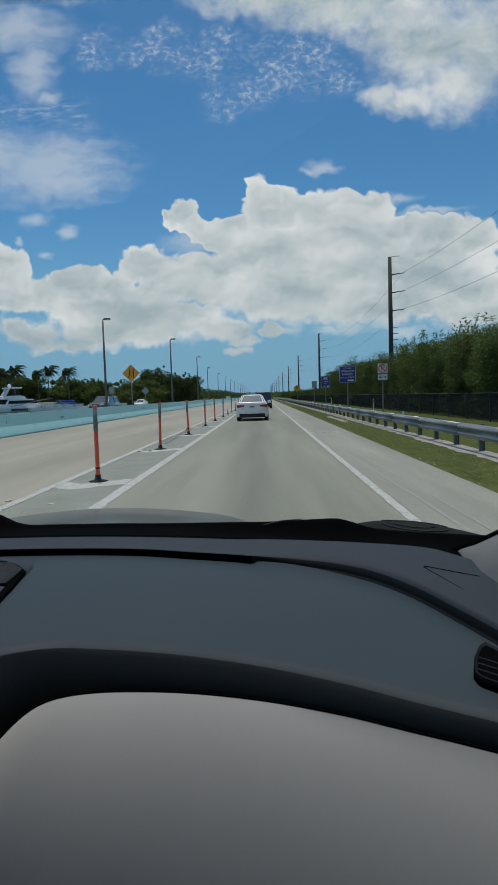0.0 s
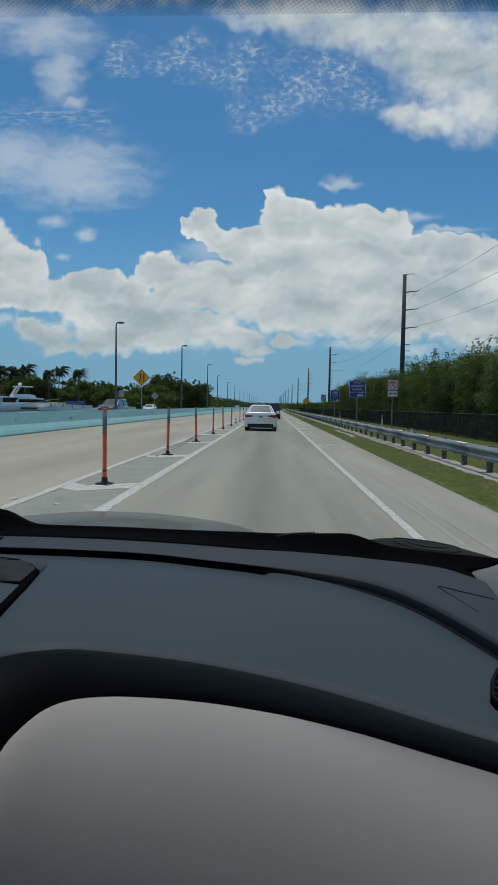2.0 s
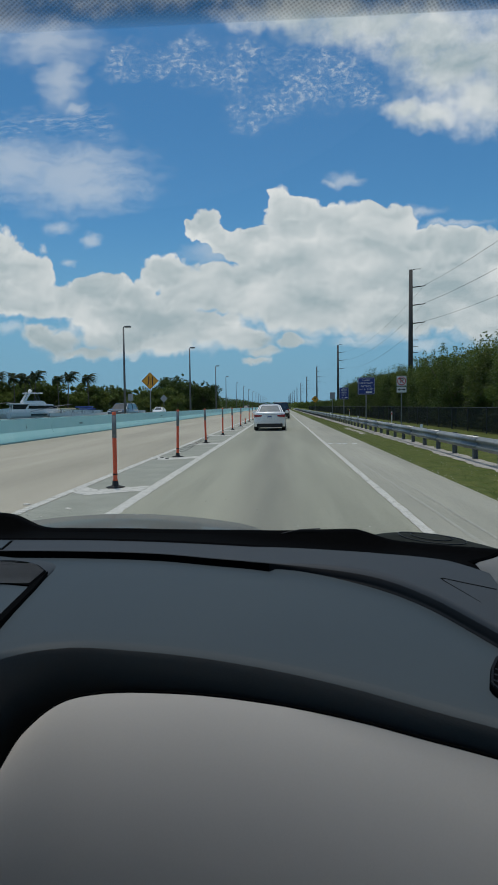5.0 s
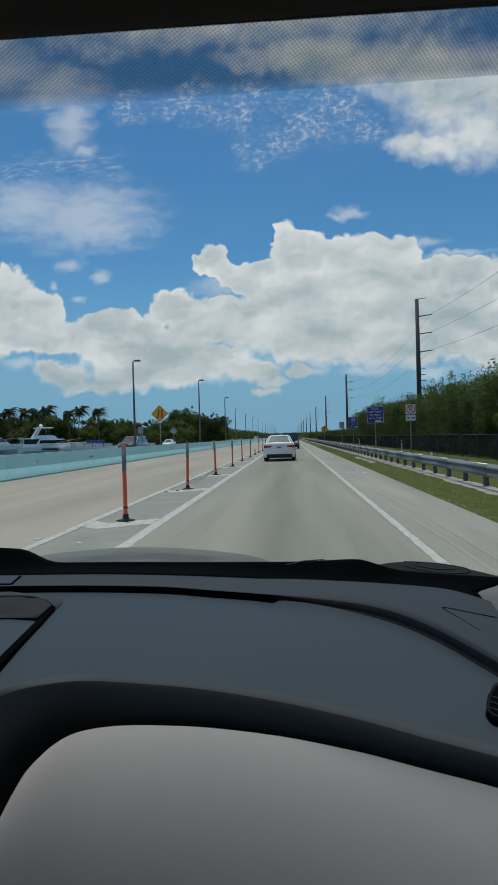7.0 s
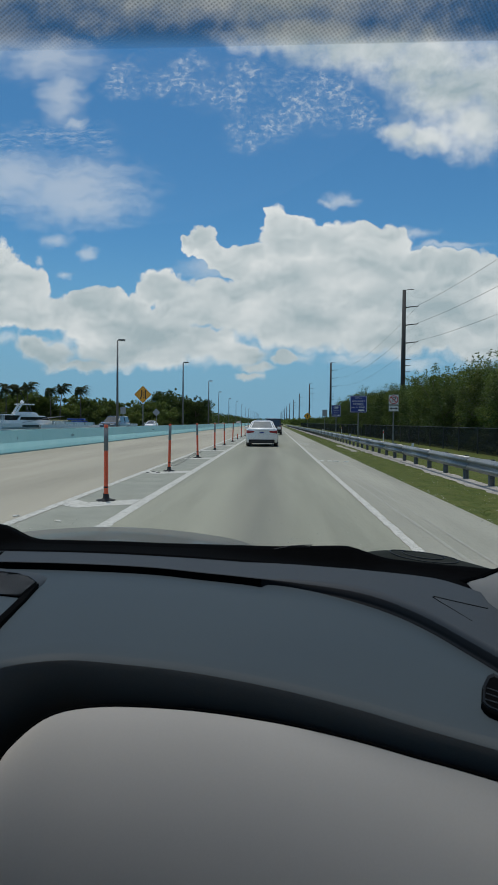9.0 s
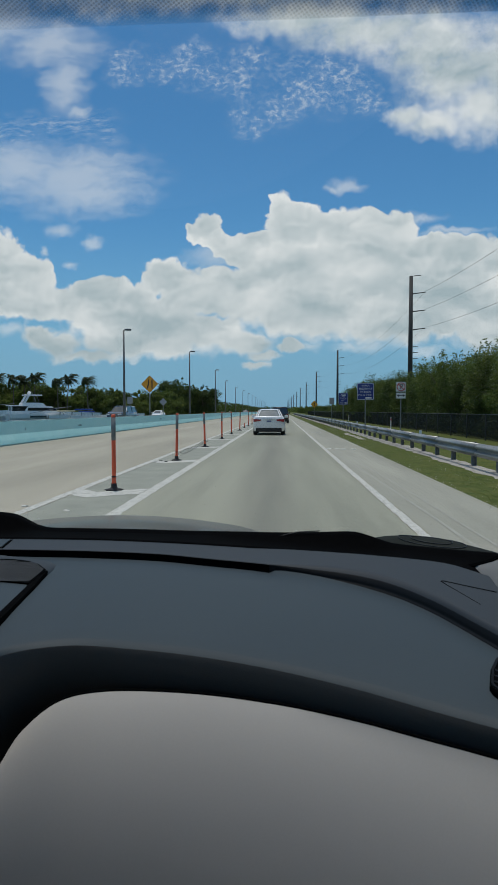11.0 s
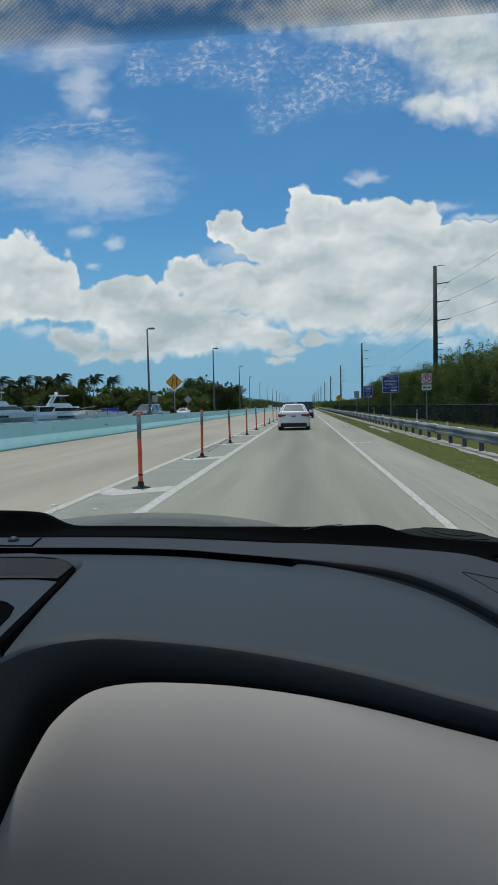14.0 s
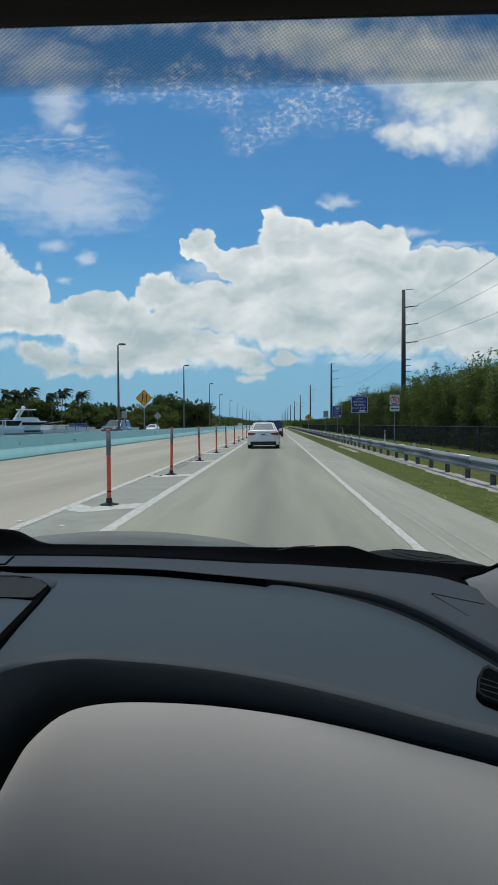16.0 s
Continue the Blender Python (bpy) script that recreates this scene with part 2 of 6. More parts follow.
# ---- materials ----
def surface(name, c1, c2, scale=6.0, rough=0.6, metal=0.0, bump=0.0, grain=60.0, coat=0.0, spread=0.0, stretch=(1, 1, 1), low=0.38, high=0.64, spec=0.5):
    """Two colours mixed by coarse and fine noise, in metres, with relief. spread: brightness change from piece to piece."""
    m = bpy.data.materials.new(name)
    m.use_nodes = True
    add, link = nodes_of(m.node_tree)
    out, b = add("ShaderNodeOutputMaterial"), add("ShaderNodeBsdfPrincipled")
    link(b.outputs[0], out.inputs[0])
    b.inputs["Metallic"].default_value = metal
    b.inputs["Coat Weight"].default_value = coat
    b.inputs["Coat Roughness"].default_value = 0.04
    b.inputs["Specular IOR Level"].default_value = spec
    co = add("ShaderNodeTexCoord")
    mp = add("ShaderNodeMapping")
    mp.inputs[3].default_value = stretch
    link(co.outputs["Object"], mp.inputs[0])
    n1, n2 = add("ShaderNodeTexNoise", in_2=scale, in_3=5.0, in_4=0.6), add("ShaderNodeTexNoise", in_2=grain, in_3=3.0, in_4=0.6)
    link(mp.outputs[0], n1.inputs["Vector"])
    link(co.outputs["Object"], n2.inputs["Vector"])
    f = add("ShaderNodeMapRange", in_1=low, in_2=high)
    both = add("ShaderNodeMix", data_type="FLOAT", in_0=0.35)
    link(n1.outputs[0], both.inputs[2])
    link(n2.outputs[0], both.inputs[3])
    link(both.outputs[0], f.inputs[0])
    mix = add("ShaderNodeMix", data_type="RGBA")
    mix.inputs[6].default_value, mix.inputs[7].default_value = (*c1, 1), (*c2, 1)
    link(f.outputs[0], mix.inputs[0])
    colour = mix.outputs[2]
    if spread:
        oi = add("ShaderNodeObjectInfo")
        g = add("ShaderNodeNewGeometry")
        r = add("ShaderNodeMath", operation="ADD")
        link(oi.outputs["Random"], r.inputs[0])
        link(g.outputs["Random Per Island"], r.inputs[1])
        v = add("ShaderNodeMapRange", in_1=0.0, in_2=2.0, in_3=1 - spread, in_4=1 + spread)
        link(r.outputs[0], v.inputs[0])
        hs = add("ShaderNodeHueSaturation")
        link(v.outputs[0], hs.inputs[2])
        link(colour, hs.inputs[4])
        colour = hs.outputs[0]
    link(colour, b.inputs["Base Color"])
    rr = add("ShaderNodeMapRange", in_3=max(0.02, rough - 0.08), in_4=min(1, rough + 0.08))
    link(n1.outputs[0], rr.inputs[0])
    link(rr.outputs[0], b.inputs["Roughness"])
    if bump:
        bp = add("ShaderNodeBump", in_0=bump, in_1=0.01)
        link(both.outputs[0], bp.inputs["Height"])
        link(bp.outputs[0], b.inputs["Normal"])
    return m


def leaf_material(name, c1, c2, scale=0.7):
    m = surface(name, c1, c2, scale, 0.5, grain=4.0, spread=0.45, spec=0.14)
    b = next(n for n in m.node_tree.nodes if n.type == "BSDF_PRINCIPLED")
    out = next(n for n in m.node_tree.nodes if n.type == "OUTPUT_MATERIAL")
    tr = m.node_tree.nodes.new("ShaderNodeBsdfTranslucent")
    mx = m.node_tree.nodes.new("ShaderNodeMixShader")
    mx.inputs[0].default_value = 0.42
    src = b.inputs["Base Color"].links[0].from_socket
    m.node_tree.links.new(src, tr.inputs[0])
    m.node_tree.links.new(b.outputs[0], mx.inputs[1])
    m.node_tree.links.new(tr.outputs[0], mx.inputs[2])
    m.node_tree.links.new(mx.outputs[0], out.inputs[0])
    return m


def clear_glass(name, tint=(1, 1, 1), gloss=0.06):
    m = bpy.data.materials.new(name)
    m.use_nodes = True
    add, link = nodes_of(m.node_tree)
    out, mx = add("ShaderNodeOutputMaterial"), add("ShaderNodeMixShader", in_0=gloss)
    t, g = add("ShaderNodeBsdfTransparent", in_0=(*tint, 1)), add("ShaderNodeBsdfGlossy", in_0=(1, 1, 1, 1), in_1=0.02)
    link(t.outputs[0], mx.inputs[1])
    link(g.outputs[0], mx.inputs[2])
    link(mx.outputs[0], out.inputs[0])
    return m


def dotted(name, colour, pitch, cover, lean=0.0, fade=None):
    """A sheet with a fine grid of dots or wires, see-through between them."""
    m = bpy.data.materials.new(name)
    m.use_nodes = True
    add, link = nodes_of(m.node_tree)
    out, mx = add("ShaderNodeOutputMaterial"), add("ShaderNodeMixShader")
    t, d = add("ShaderNodeBsdfTransparent"), add("ShaderNodeBsdfDiffuse", in_0=(*colour, 1))
    co, mp = add("ShaderNodeTexCoord"), add("ShaderNodeMapping")
    mp.inputs[2].default_value = (0, 0, radians(lean))
    link(co.outputs["UV"], mp.inputs[0])
    waves = []
    for axis in "XY":
        w = add("ShaderNodeTexWave", bands_direction=axis, in_1=1 / pitch / 3.1416)
        link(mp.outputs[0], w.inputs[0])
        waves.append(w)
    s = add("ShaderNodeMath", operation="MULTIPLY")
    link(waves[0].outputs["Fac"], s.inputs[0])
    link(waves[1].outputs["Fac"], s.inputs[1])
    r = add("ShaderNodeMapRange", in_1=0.0, in_2=0.6, in_3=max(0, cover - 0.12), in_4=min(1, cover + 0.12))
    link(s.outputs[0], r.inputs[0])
    if fade:
        sp = add("ShaderNodeSeparateXYZ")
        link(co.outputs["UV"], sp.inputs[0])
        fd = add("ShaderNodeMapRange", interpolation_type="SMOOTHSTEP", in_1=fade[0], in_2=fade[1], in_3=0.15, in_4=1.0)
        link(sp.outputs[1], fd.inputs[0])
        pr = add("ShaderNodeMath", operation="MULTIPLY")
        link(r.outputs[0], pr.inputs[0])
        link(fd.outputs[0], pr.inputs[1])
        r = pr
    link(r.outputs[0], mx.inputs[0])
    link(t.outputs[0], mx.inputs[1])
    link(d.outputs[0], mx.inputs[2])
    link(mx.outputs[0], out.inputs[0])
    return m


M = {
    "road": surface("road_concrete", (0.29, 0.268, 0.205), (0.395, 0.362, 0.285), 0.35, 0.85, bump=0.4, low=0.41, high=0.60, grain=26, stretch=(1.6, 0.12, 1)),
    "lane": surface("lane_concrete", (0.207, 0.209, 0.158), (0.317, 0.313, 0.24), 0.5, 0.8, bump=0.4, low=0.41, high=0.60, grain=28, stretch=(1.8, 0.10, 1)),
    "shoulder": surface("shoulder_concrete", (0.262, 0.258, 0.208), (0.352, 0.342, 0.28), 0.6, 0.85, bump=0.4, low=0.41, high=0.60, grain=28, stretch=(1.6, 0.15, 1)),
    "chalk": surface("pale_tyre_mark", (0.30, 0.295, 0.25), (0.36, 0.352, 0.30), 5, 0.85),
    "buffer": surface("buffer_concrete", (0.230, 0.238, 0.195), (0.308, 0.314, 0.26), 1.6, 0.85, bump=0.15, grain=25),
    "crack": surface("joint_filler", (0.15, 0.147, 0.13), (0.24, 0.235, 0.21), 3, 0.8),
    "paint": surface("road_paint", (0.30, 0.295, 0.25), (0.54, 0.53, 0.48), 9.0, 0.75, bump=0.1, grain=70, low=0.38, high=0.52),
    "grass": surface("verge_grass", (0.052, 0.080, 0.016), (0.125, 0.130, 0.040), 2.4, 0.95, bump=0.5, grain=34, spec=0.1),
    "blade": leaf_material("grass_blades", (0.085, 0.125, 0.024), (0.17, 0.185, 0.055), 0.6),
    "gravel": surface("gravel", (0.22, 0.20, 0.17), (0.50, 0.47, 0.42), 5, 0.95, bump=0.5, grain=45),
    "stone": surface("limestone_chips", (0.38, 0.36, 0.32), (0.60, 0.58, 0.53), 8, 0.9, spread=0.3),
    "ground": surface("ground_soil", (0.10, 0.10, 0.05), (0.20, 0.18, 0.11), 0.15, 0.95, grain=2),
    "water": surface("harbour_water", (0.02, 0.07, 0.075), (0.03, 0.10, 0.10), 0.4, 0.12, bump=0.15, grain=3),
    "teal": surface("barrier_paint", (0.33, 0.63, 0.61), (0.42, 0.70, 0.68), 1.2, 0.75, bump=0.08, grain=20, spread=0.03, stretch=(1, 1, 2.2)),
    "teal_top": surface("barrier_top_wear", (0.30, 0.42, 0.41), (0.46, 0.56, 0.54), 4, 0.85, grain=30),
    "stain": surface("barrier_dark_mark", (0.10, 0.20, 0.20), (0.28, 0.45, 0.43), 6, 0.85),
    "orange": surface("post_orange", (0.60, 0.075, 0.022), (0.70, 0.11, 0.035), 12, 0.5, grain=60, spread=0.12),
    "sleeve": surface("reflective_sleeve", (0.10, 0.115, 0.12), (0.17, 0.19, 0.195), 14, 0.5, grain=50),
    "rubber": surface("black_rubber", (0.012, 0.012, 0.012), (0.03, 0.03, 0.028), 9, 0.8),
    "galv": surface("galvanised_steel", (0.19, 0.195, 0.195), (0.28, 0.285, 0.285), 5, 0.42, metal=0.3, grain=40, spread=0.08),
    "galv_dull": surface("weathered_steel_post", (0.11, 0.115, 0.115), (0.20, 0.205, 0.20), 7, 0.7, metal=0.2, grain=40),
    "alu": surface("weathered_aluminium_pole", (0.085, 0.092, 0.10), (0.13, 0.138, 0.145), 3, 0.6, metal=0.3),
    "wood_pole": surface("weathered_pole", (0.035, 0.034, 0.033), (0.075, 0.072, 0.068), 2, 0.85, bump=0.2, stretch=(4, 4, 0.3)),
    "cable": surface("cable", (0.05, 0.05, 0.05), (0.08, 0.08, 0.08), 3, 0.6),
    "sign_blue": surface("sign_blue", (0.012, 0.03, 0.20), (0.02, 0.045, 0.26), 3, 0.35),
    "sign_white": surface("sign_white", (0.72, 0.72, 0.70), (0.82, 0.82, 0.80), 4, 0.4),
    "sign_black": surface("sign_black", (0.012, 0.012, 0.012), (0.02, 0.02, 0.02), 4, 0.4),
    "sign_red": surface("sign_red", (0.50, 0.02, 0.02), (0.60, 0.035, 0.03), 4, 0.4),
    "sign_yellow": surface("sign_yellow", (0.72, 0.30, 0.01), (0.80, 0.36, 0.02), 4, 0.4),
    "sign_back": surface("bare_sign_back", (0.28, 0.29, 0.30), (0.38, 0.39, 0.40), 4, 0.5, metal=0.4),
    "bark": surface("bark", (0.09, 0.07, 0.05), (0.18, 0.15, 0.11), 6, 0.9, bump=0.3, stretch=(3, 3, 0.5)),
    "palm_bark": surface("palm_bark", (0.09, 0.075, 0.06), (0.17, 0.145, 0.115), 6, 0.9, bump=0.3, stretch=(1, 1, 4)),
    "leaf": leaf_material("mangrove_leaves", (0.052, 0.092, 0.017), (0.165, 0.20, 0.045)),
    "leaf_shore": leaf_material("shore_leaves", (0.075, 0.118, 0.024), (0.205, 0.24, 0.06)),
    "leaf_dark": leaf_material("dark_leaves", (0.034, 0.062, 0.015), (0.10, 0.132, 0.032)),
    "palm_leaf": leaf_material("palm_fronds", (0.022, 0.04, 0.012), (0.055, 0.075, 0.024), 1.5),
    "white_car": surface("white_car_paint", (0.78, 0.78, 0.77), (0.82, 0.82, 0.81), 2, 0.3, coat=1.0),
    "black_car": surface("black_car_paint", (0.012, 0.013, 0.015), (0.02, 0.021, 0.023), 2, 0.3, coat=0.4),
    "grey_car": surface("grey_car_paint", (0.20, 0.21, 0.22), (0.25, 0.26, 0.27), 2, 0.55, coat=0.1),
    "slate_car": surface("slate_car_paint", (0.07, 0.08, 0.092), (0.095, 0.105, 0.118), 2, 0.25, coat=1.0),
    "car_glass": surface("dark_window_glass", (0.02, 0.024, 0.026), (0.035, 0.04, 0.042), 2, 0.05, spec=0.8, coat=1.0),
    "pale_glass": surface("painted_sky_glass", (0.10, 0.115, 0.12), (0.17, 0.19, 0.195), 1.5, 0.08, spec=0.8, coat=1.0),
    "plastic": surface("black_plastic", (0.012, 0.012, 0.013), (0.022, 0.022, 0.024), 30, 0.55, bump=0.05, grain=200),
    "tail": surface("red_lamp_lens", (0.26, 0.006, 0.010), (0.36, 0.012, 0.015), 10, 0.15, coat=1.0),
    "lamp_lens": surface("clear_lamp_lens", (0.65, 0.67, 0.70), (0.8, 0.82, 0.84), 10, 0.12, coat=1.0),
    "rim": surface("alloy_rim", (0.45, 0.46, 0.47), (0.6, 0.61, 0.62), 10, 0.3, metal=0.9),
    "plate": surface("pale_plate", (0.6, 0.62, 0.6), (0.7, 0.72, 0.7), 8, 0.5),
    "boat_white": surface("boat_gelcoat", (0.85, 0.85, 0.83), (0.89, 0.89, 0.87), 1.5, 0.25, coat=0.6),
    "boat_blue": surface("boat_canvas_blue", (0.02, 0.07, 0.32), (0.04, 0.10, 0.42), 4, 0.7),
    "boat_cream": surface("boat_cream", (0.62, 0.52, 0.28), (0.72, 0.62, 0.36), 4, 0.5),
    "flag_red": surface("flag_red", (0.5, 0.03, 0.03), (0.6, 0.05, 0.05), 4, 0.8),
    "flag_blue": surface("flag_blue", (0.02, 0.04, 0.25), (0.03, 0.06, 0.3), 4, 0.8),
    "dash": surface("soft_dash_vinyl", (0.031, 0.045, 0.055), (0.037, 0.052, 0.062), 3, 0.6, bump=0.06, grain=420, spec=0.20),
    "dash_rear": surface("soft_dash_vinyl_rear", (0.028, 0.035, 0.042), (0.033, 0.040, 0.047), 3, 0.62, bump=0.06, grain=420, spec=0.20),
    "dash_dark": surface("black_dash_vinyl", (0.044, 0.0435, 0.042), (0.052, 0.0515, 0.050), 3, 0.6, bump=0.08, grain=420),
    # near-black tone: the step's shade put into the colour, and the dark vent frame
    "step_shade_vent": surface("step_shade_and_vent_vinyl", (0.004, 0.005, 0.006), (0.007, 0.008, 0.010), 3, 0.62, bump=0.05, grain=420, spec=0.15),
    "dash_grey": surface("pale_grey_panel", (0.42, 0.403, 0.378), (0.445, 0.428, 0.403), 2, 0.6, bump=0.008, grain=420),
    "trim_grey": surface("pale_pillar_trim", (0.16, 0.157, 0.147), (0.19, 0.187, 0.177), 4, 0.7, bump=0.05, grain=300),
    "headliner": surface("dark_headliner", (0.016, 0.012, 0.011), (0.024, 0.018, 0.016), 20, 0.95, bump=0.1, grain=200),
    "hood": surface("grey_hood_paint", (0.105, 0.108, 0.098), (0.13, 0.132, 0.12), 1, 0.6, coat=0.26, spec=0.08),
    "cowl_plastic": surface("satin_cowl_plastic", (0.018, 0.022, 0.020), (0.030, 0.034, 0.031), 6, 0.8, grain=80, spec=0.05),
    "seal_black": surface("matt_black_seal", (0.002, 0.0022, 0.0024), (0.003, 0.0033, 0.0036), 30, 0.9, spec=0.01),
    # unseen cabin lining, made pale to bounce light onto the lower panel
    "cabin_bounce": surface("bounce_cabin_cloth", (0.56, 0.52, 0.46), (0.64, 0.60, 0.54), 20, 0.9, bump=0.1, grain=150),
    "windshield": clear_glass("windshield_glass", (0.97, 0.985, 0.98), 0.02),
    "frit": dotted("windshield_dots", (0.035, 0.040, 0.046), 0.0025, 0.58, 35, (0.636, 0.616)),
    "mesh_fence": dotted("fence_wire", (0.030, 0.033, 0.034), 0.06, 0.74, 45),
}


def add_streak(m, x, half, amount):
    """A soft darker oil streak along the road, centred at x, with an uneven edge."""
    tree = m.node_tree
    b = next(n for n in tree.nodes if n.type == "BSDF_PRINCIPLED")
    src = b.inputs["Base Color"].links[0].from_socket
    co, sp = tree.nodes.new("ShaderNodeTexCoord"), tree.nodes.new("ShaderNodeSeparateXYZ")
    tree.links.new(co.outputs["Object"], sp.inputs[0])
    ns, mp = tree.nodes.new("ShaderNodeTexNoise"), tree.nodes.new("ShaderNodeMapping")
    mp.inputs[3].default_value = (1.2, 0.06, 1)
    ns.inputs[2].default_value, ns.inputs[3].default_value = 2.2, 5.0
    tree.links.new(co.outputs["Object"], mp.inputs[0])
    tree.links.new(mp.outputs[0], ns.inputs["Vector"])
    d = tree.nodes.new("ShaderNodeMath")
    d.operation, d.inputs[1].default_value = "SUBTRACT", x
    tree.links.new(sp.outputs[0], d.inputs[0])
    a = tree.nodes.new("ShaderNodeMath")
    a.operation = "ABSOLUTE"
    tree.links.new(d.outputs[0], a.inputs[0])
    r = tree.nodes.new("ShaderNodeMapRange")
    r.interpolation_type = "SMOOTHSTEP"
    r.inputs[1].default_value, r.inputs[2].default_value, r.inputs[3].default_value, r.inputs[4].default_value = 0.0, half, 1.0, 0.0
    tree.links.new(a.outputs[0], r.inputs[0])
    k = tree.nodes.new("ShaderNodeMath")
    k.operation = "MULTIPLY"
    tree.links.new(r.outputs[0], k.inputs[0])
    tree.links.new(ns.outputs[0], k.inputs[1])
    g = tree.nodes.new("ShaderNodeMix")
    g.data_type = "RGBA"
    g.inputs[7].default_value = (0.13, 0.122, 0.105, 1)
    tree.links.new(src, g.inputs[6])
    f = tree.nodes.new("ShaderNodeMath")
    f.operation, f.inputs[1].default_value = "MULTIPLY", amount
    tree.links.new(k.outputs[0], f.inputs[0])
    tree.links.new(f.outputs[0], g.inputs[0])
    tree.links.new(g.outputs[2], b.inputs["Base Color"])


add_streak(M["lane"], -0.25, 0.75, 0.75)


# ---- building helpers ----
def part(name, bm, material, parent=None, label="", smooth=False):
    me = bpy.data.meshes.new(name)
    bmesh.ops.recalc_face_normals(bm, faces=bm.faces)
    bm.to_mesh(me)
    bm.free()
    if smooth:
        for f in me.polygons:
            f.use_smooth = True
    me.materials.append(M[material])
    ob = new(name, me)
    if parent:
        ob.parent = parent
    if label:
        ob["label"] = label
    return ob


def thing(name, label, category, group="", at=(0, 0, 0), turn=0.0, kind=""):
    ob = new(name)
    ob.empty_display_size = 0.2
    ob.matrix_basis = pose(*at, 0, 0, turn)
    return tagged(ob, label, category, group, kind)


def box(bm, x0, x1, y0, y1, z0, z1, bevel=0.0):
    r = bmesh.ops.create_cube(bm, size=1)
    vs = r["verts"]
    for v in vs:
        v.co = Vector(((x0 + x1) / 2 + v.co.x * (x1 - x0), (y0 + y1) / 2 + v.co.y * (y1 - y0), (z0 + z1) / 2 + v.co.z * (z1 - z0)))
    if bevel:
        es = list({e for v in vs for e in v.link_edges})
        bmesh.ops.bevel(bm, geom=es, offset=bevel, segments=2, profile=0.5, affect="EDGES")
    return bm


def tube(bm, a, b, r0, r1=None, n=10, caps=True):
    a, b = Vector(a), Vector(b)
    r1 = r0 if r1 is None else r1
    q = (b - a).to_track_quat("Z", "Y")
    rings = []
    for c, r in ((a, r0), (b, r1)):
        rings.append([bm.verts.new(c + q @ Vector((r * math.cos(k * math.tau / n), r * math.sin(k * math.tau / n), 0))) for k in range(n)])
    for k in range(n):
        bm.faces.new((rings[0][k], rings[0][(k + 1) % n], rings[1][(k + 1) % n], rings[1][k]))
    if caps:
        bm.faces.new(rings[0][::-1])
        bm.faces.new(rings[1])
    return bm


def pipe(bm, points, r0, r1=None, n=8):
    """A bent tube through points."""
    pts = [Vector(p) for p in points]
    r1 = r0 if r1 is None else r1
    last = None
    up = Vector((0.13, 0.21, 1)).normalized()
    for i, c in enumerate(pts):
        d = (pts[min(i + 1, len(pts) - 1)] - pts[max(i - 1, 0)]).normalized()
        x = d.cross(up)
        if x.length < 0.05:
            x = d.cross(Vector((1, 0.2, 0)))
        x.normalize()
        y = d.cross(x)
        r = r0 + (r1 - r0) * i / max(1, len(pts) - 1)
        ring = [bm.verts.new(c + r * (math.cos(k * math.tau / n) * x + math.sin(k * math.tau / n) * y)) for k in range(n)]
        if last:
            for k in range(n):
                bm.faces.new((last[k], last[(k + 1) % n], ring[(k + 1) % n], ring[k]))
        else:
            bm.faces.new(ring[::-1])
        last = ring
    bm.faces.new(last)
    return bm


def loft(bm, sections, closed=True, caps=True):
    last = None
    for s in sections:
        ring = [bm.verts.new(p) for p in s]
        if last:
            n = len(ring)
            for k in range(n if closed else n - 1):
                bm.faces.new((last[k], last[(k + 1) % n], ring[(k + 1) % n], ring[k]))
        elif caps and closed:
            bm.faces.new(ring[::-1])
        last = ring
    if caps and closed:
        bm.faces.new(last)
    return bm


def grid(bm, rows):
    return loft(bm, rows, closed=False, caps=False)


def thick(ob, amount, offset=-1.0):
    s = ob.modifiers.new("thickness", "SOLIDIFY")
    s.thickness, s.offset = amount, offset
    return ob


def through_knots(x, knots):
    """A smooth line through a few (x, y) knots."""
    xs, ys = [k[0] for k in knots], [k[1] for k in knots]
    if x <= xs[0] or x >= xs[-1]:
        return ys[0] if x <= xs[0] else ys[-1]
    i = max(k for k in range(len(xs) - 1) if xs[k] <= x)
    h = xs[i + 1] - xs[i]
    s = (x - xs[i]) / h

    def slope(k):
        if k == 0 or k == len(xs) - 1:
            a, b = (0, 1) if k == 0 else (-2, -1)
            return (ys[b] - ys[a]) / (xs[b] - xs[a])
        return (ys[k + 1] - ys[k - 1]) / (xs[k + 1] - xs[k - 1])
    a, b = slope(i) * h, slope(i + 1) * h
    return ((2 * s - 3) * s * s + 1) * ys[i] + ((s - 2) * s + 1) * s * a + (3 - 2 * s) * s * s * ys[i + 1] + (s - 1) * s * s * b


def letters(text, size, material, parent, at, name="lettering", width=None):
    """Words lying in the parent's xz plane, facing -y, centred at a place."""
    cu = bpy.data.curves.new(name, "FONT")
    cu.body, cu.size, cu.align_x, cu.align_y, cu.extrude = text, size, "CENTER", "CENTER", 0.002
    tmp = new("tmp", cu)
    bpy.context.view_layer.update()
    me = bpy.data.meshes.new_from_object(tmp.evaluated_get(bpy.context.evaluated_depsgraph_get()))
    bpy.data.objects.remove(tmp)
    me.materials.clear()
    me.materials.append(M[material])
    if width:
        w = max(v.co.x for v in me.vertices) - min(v.co.x for v in me.vertices)
        me.transform(Matrix.Diagonal((width / w, 1, 1, 1)))
    me.transform(pose(0, 0, 0, 90))
    ob = new(name, me)
    ob.parent = parent
    ob.location = at
    return ob


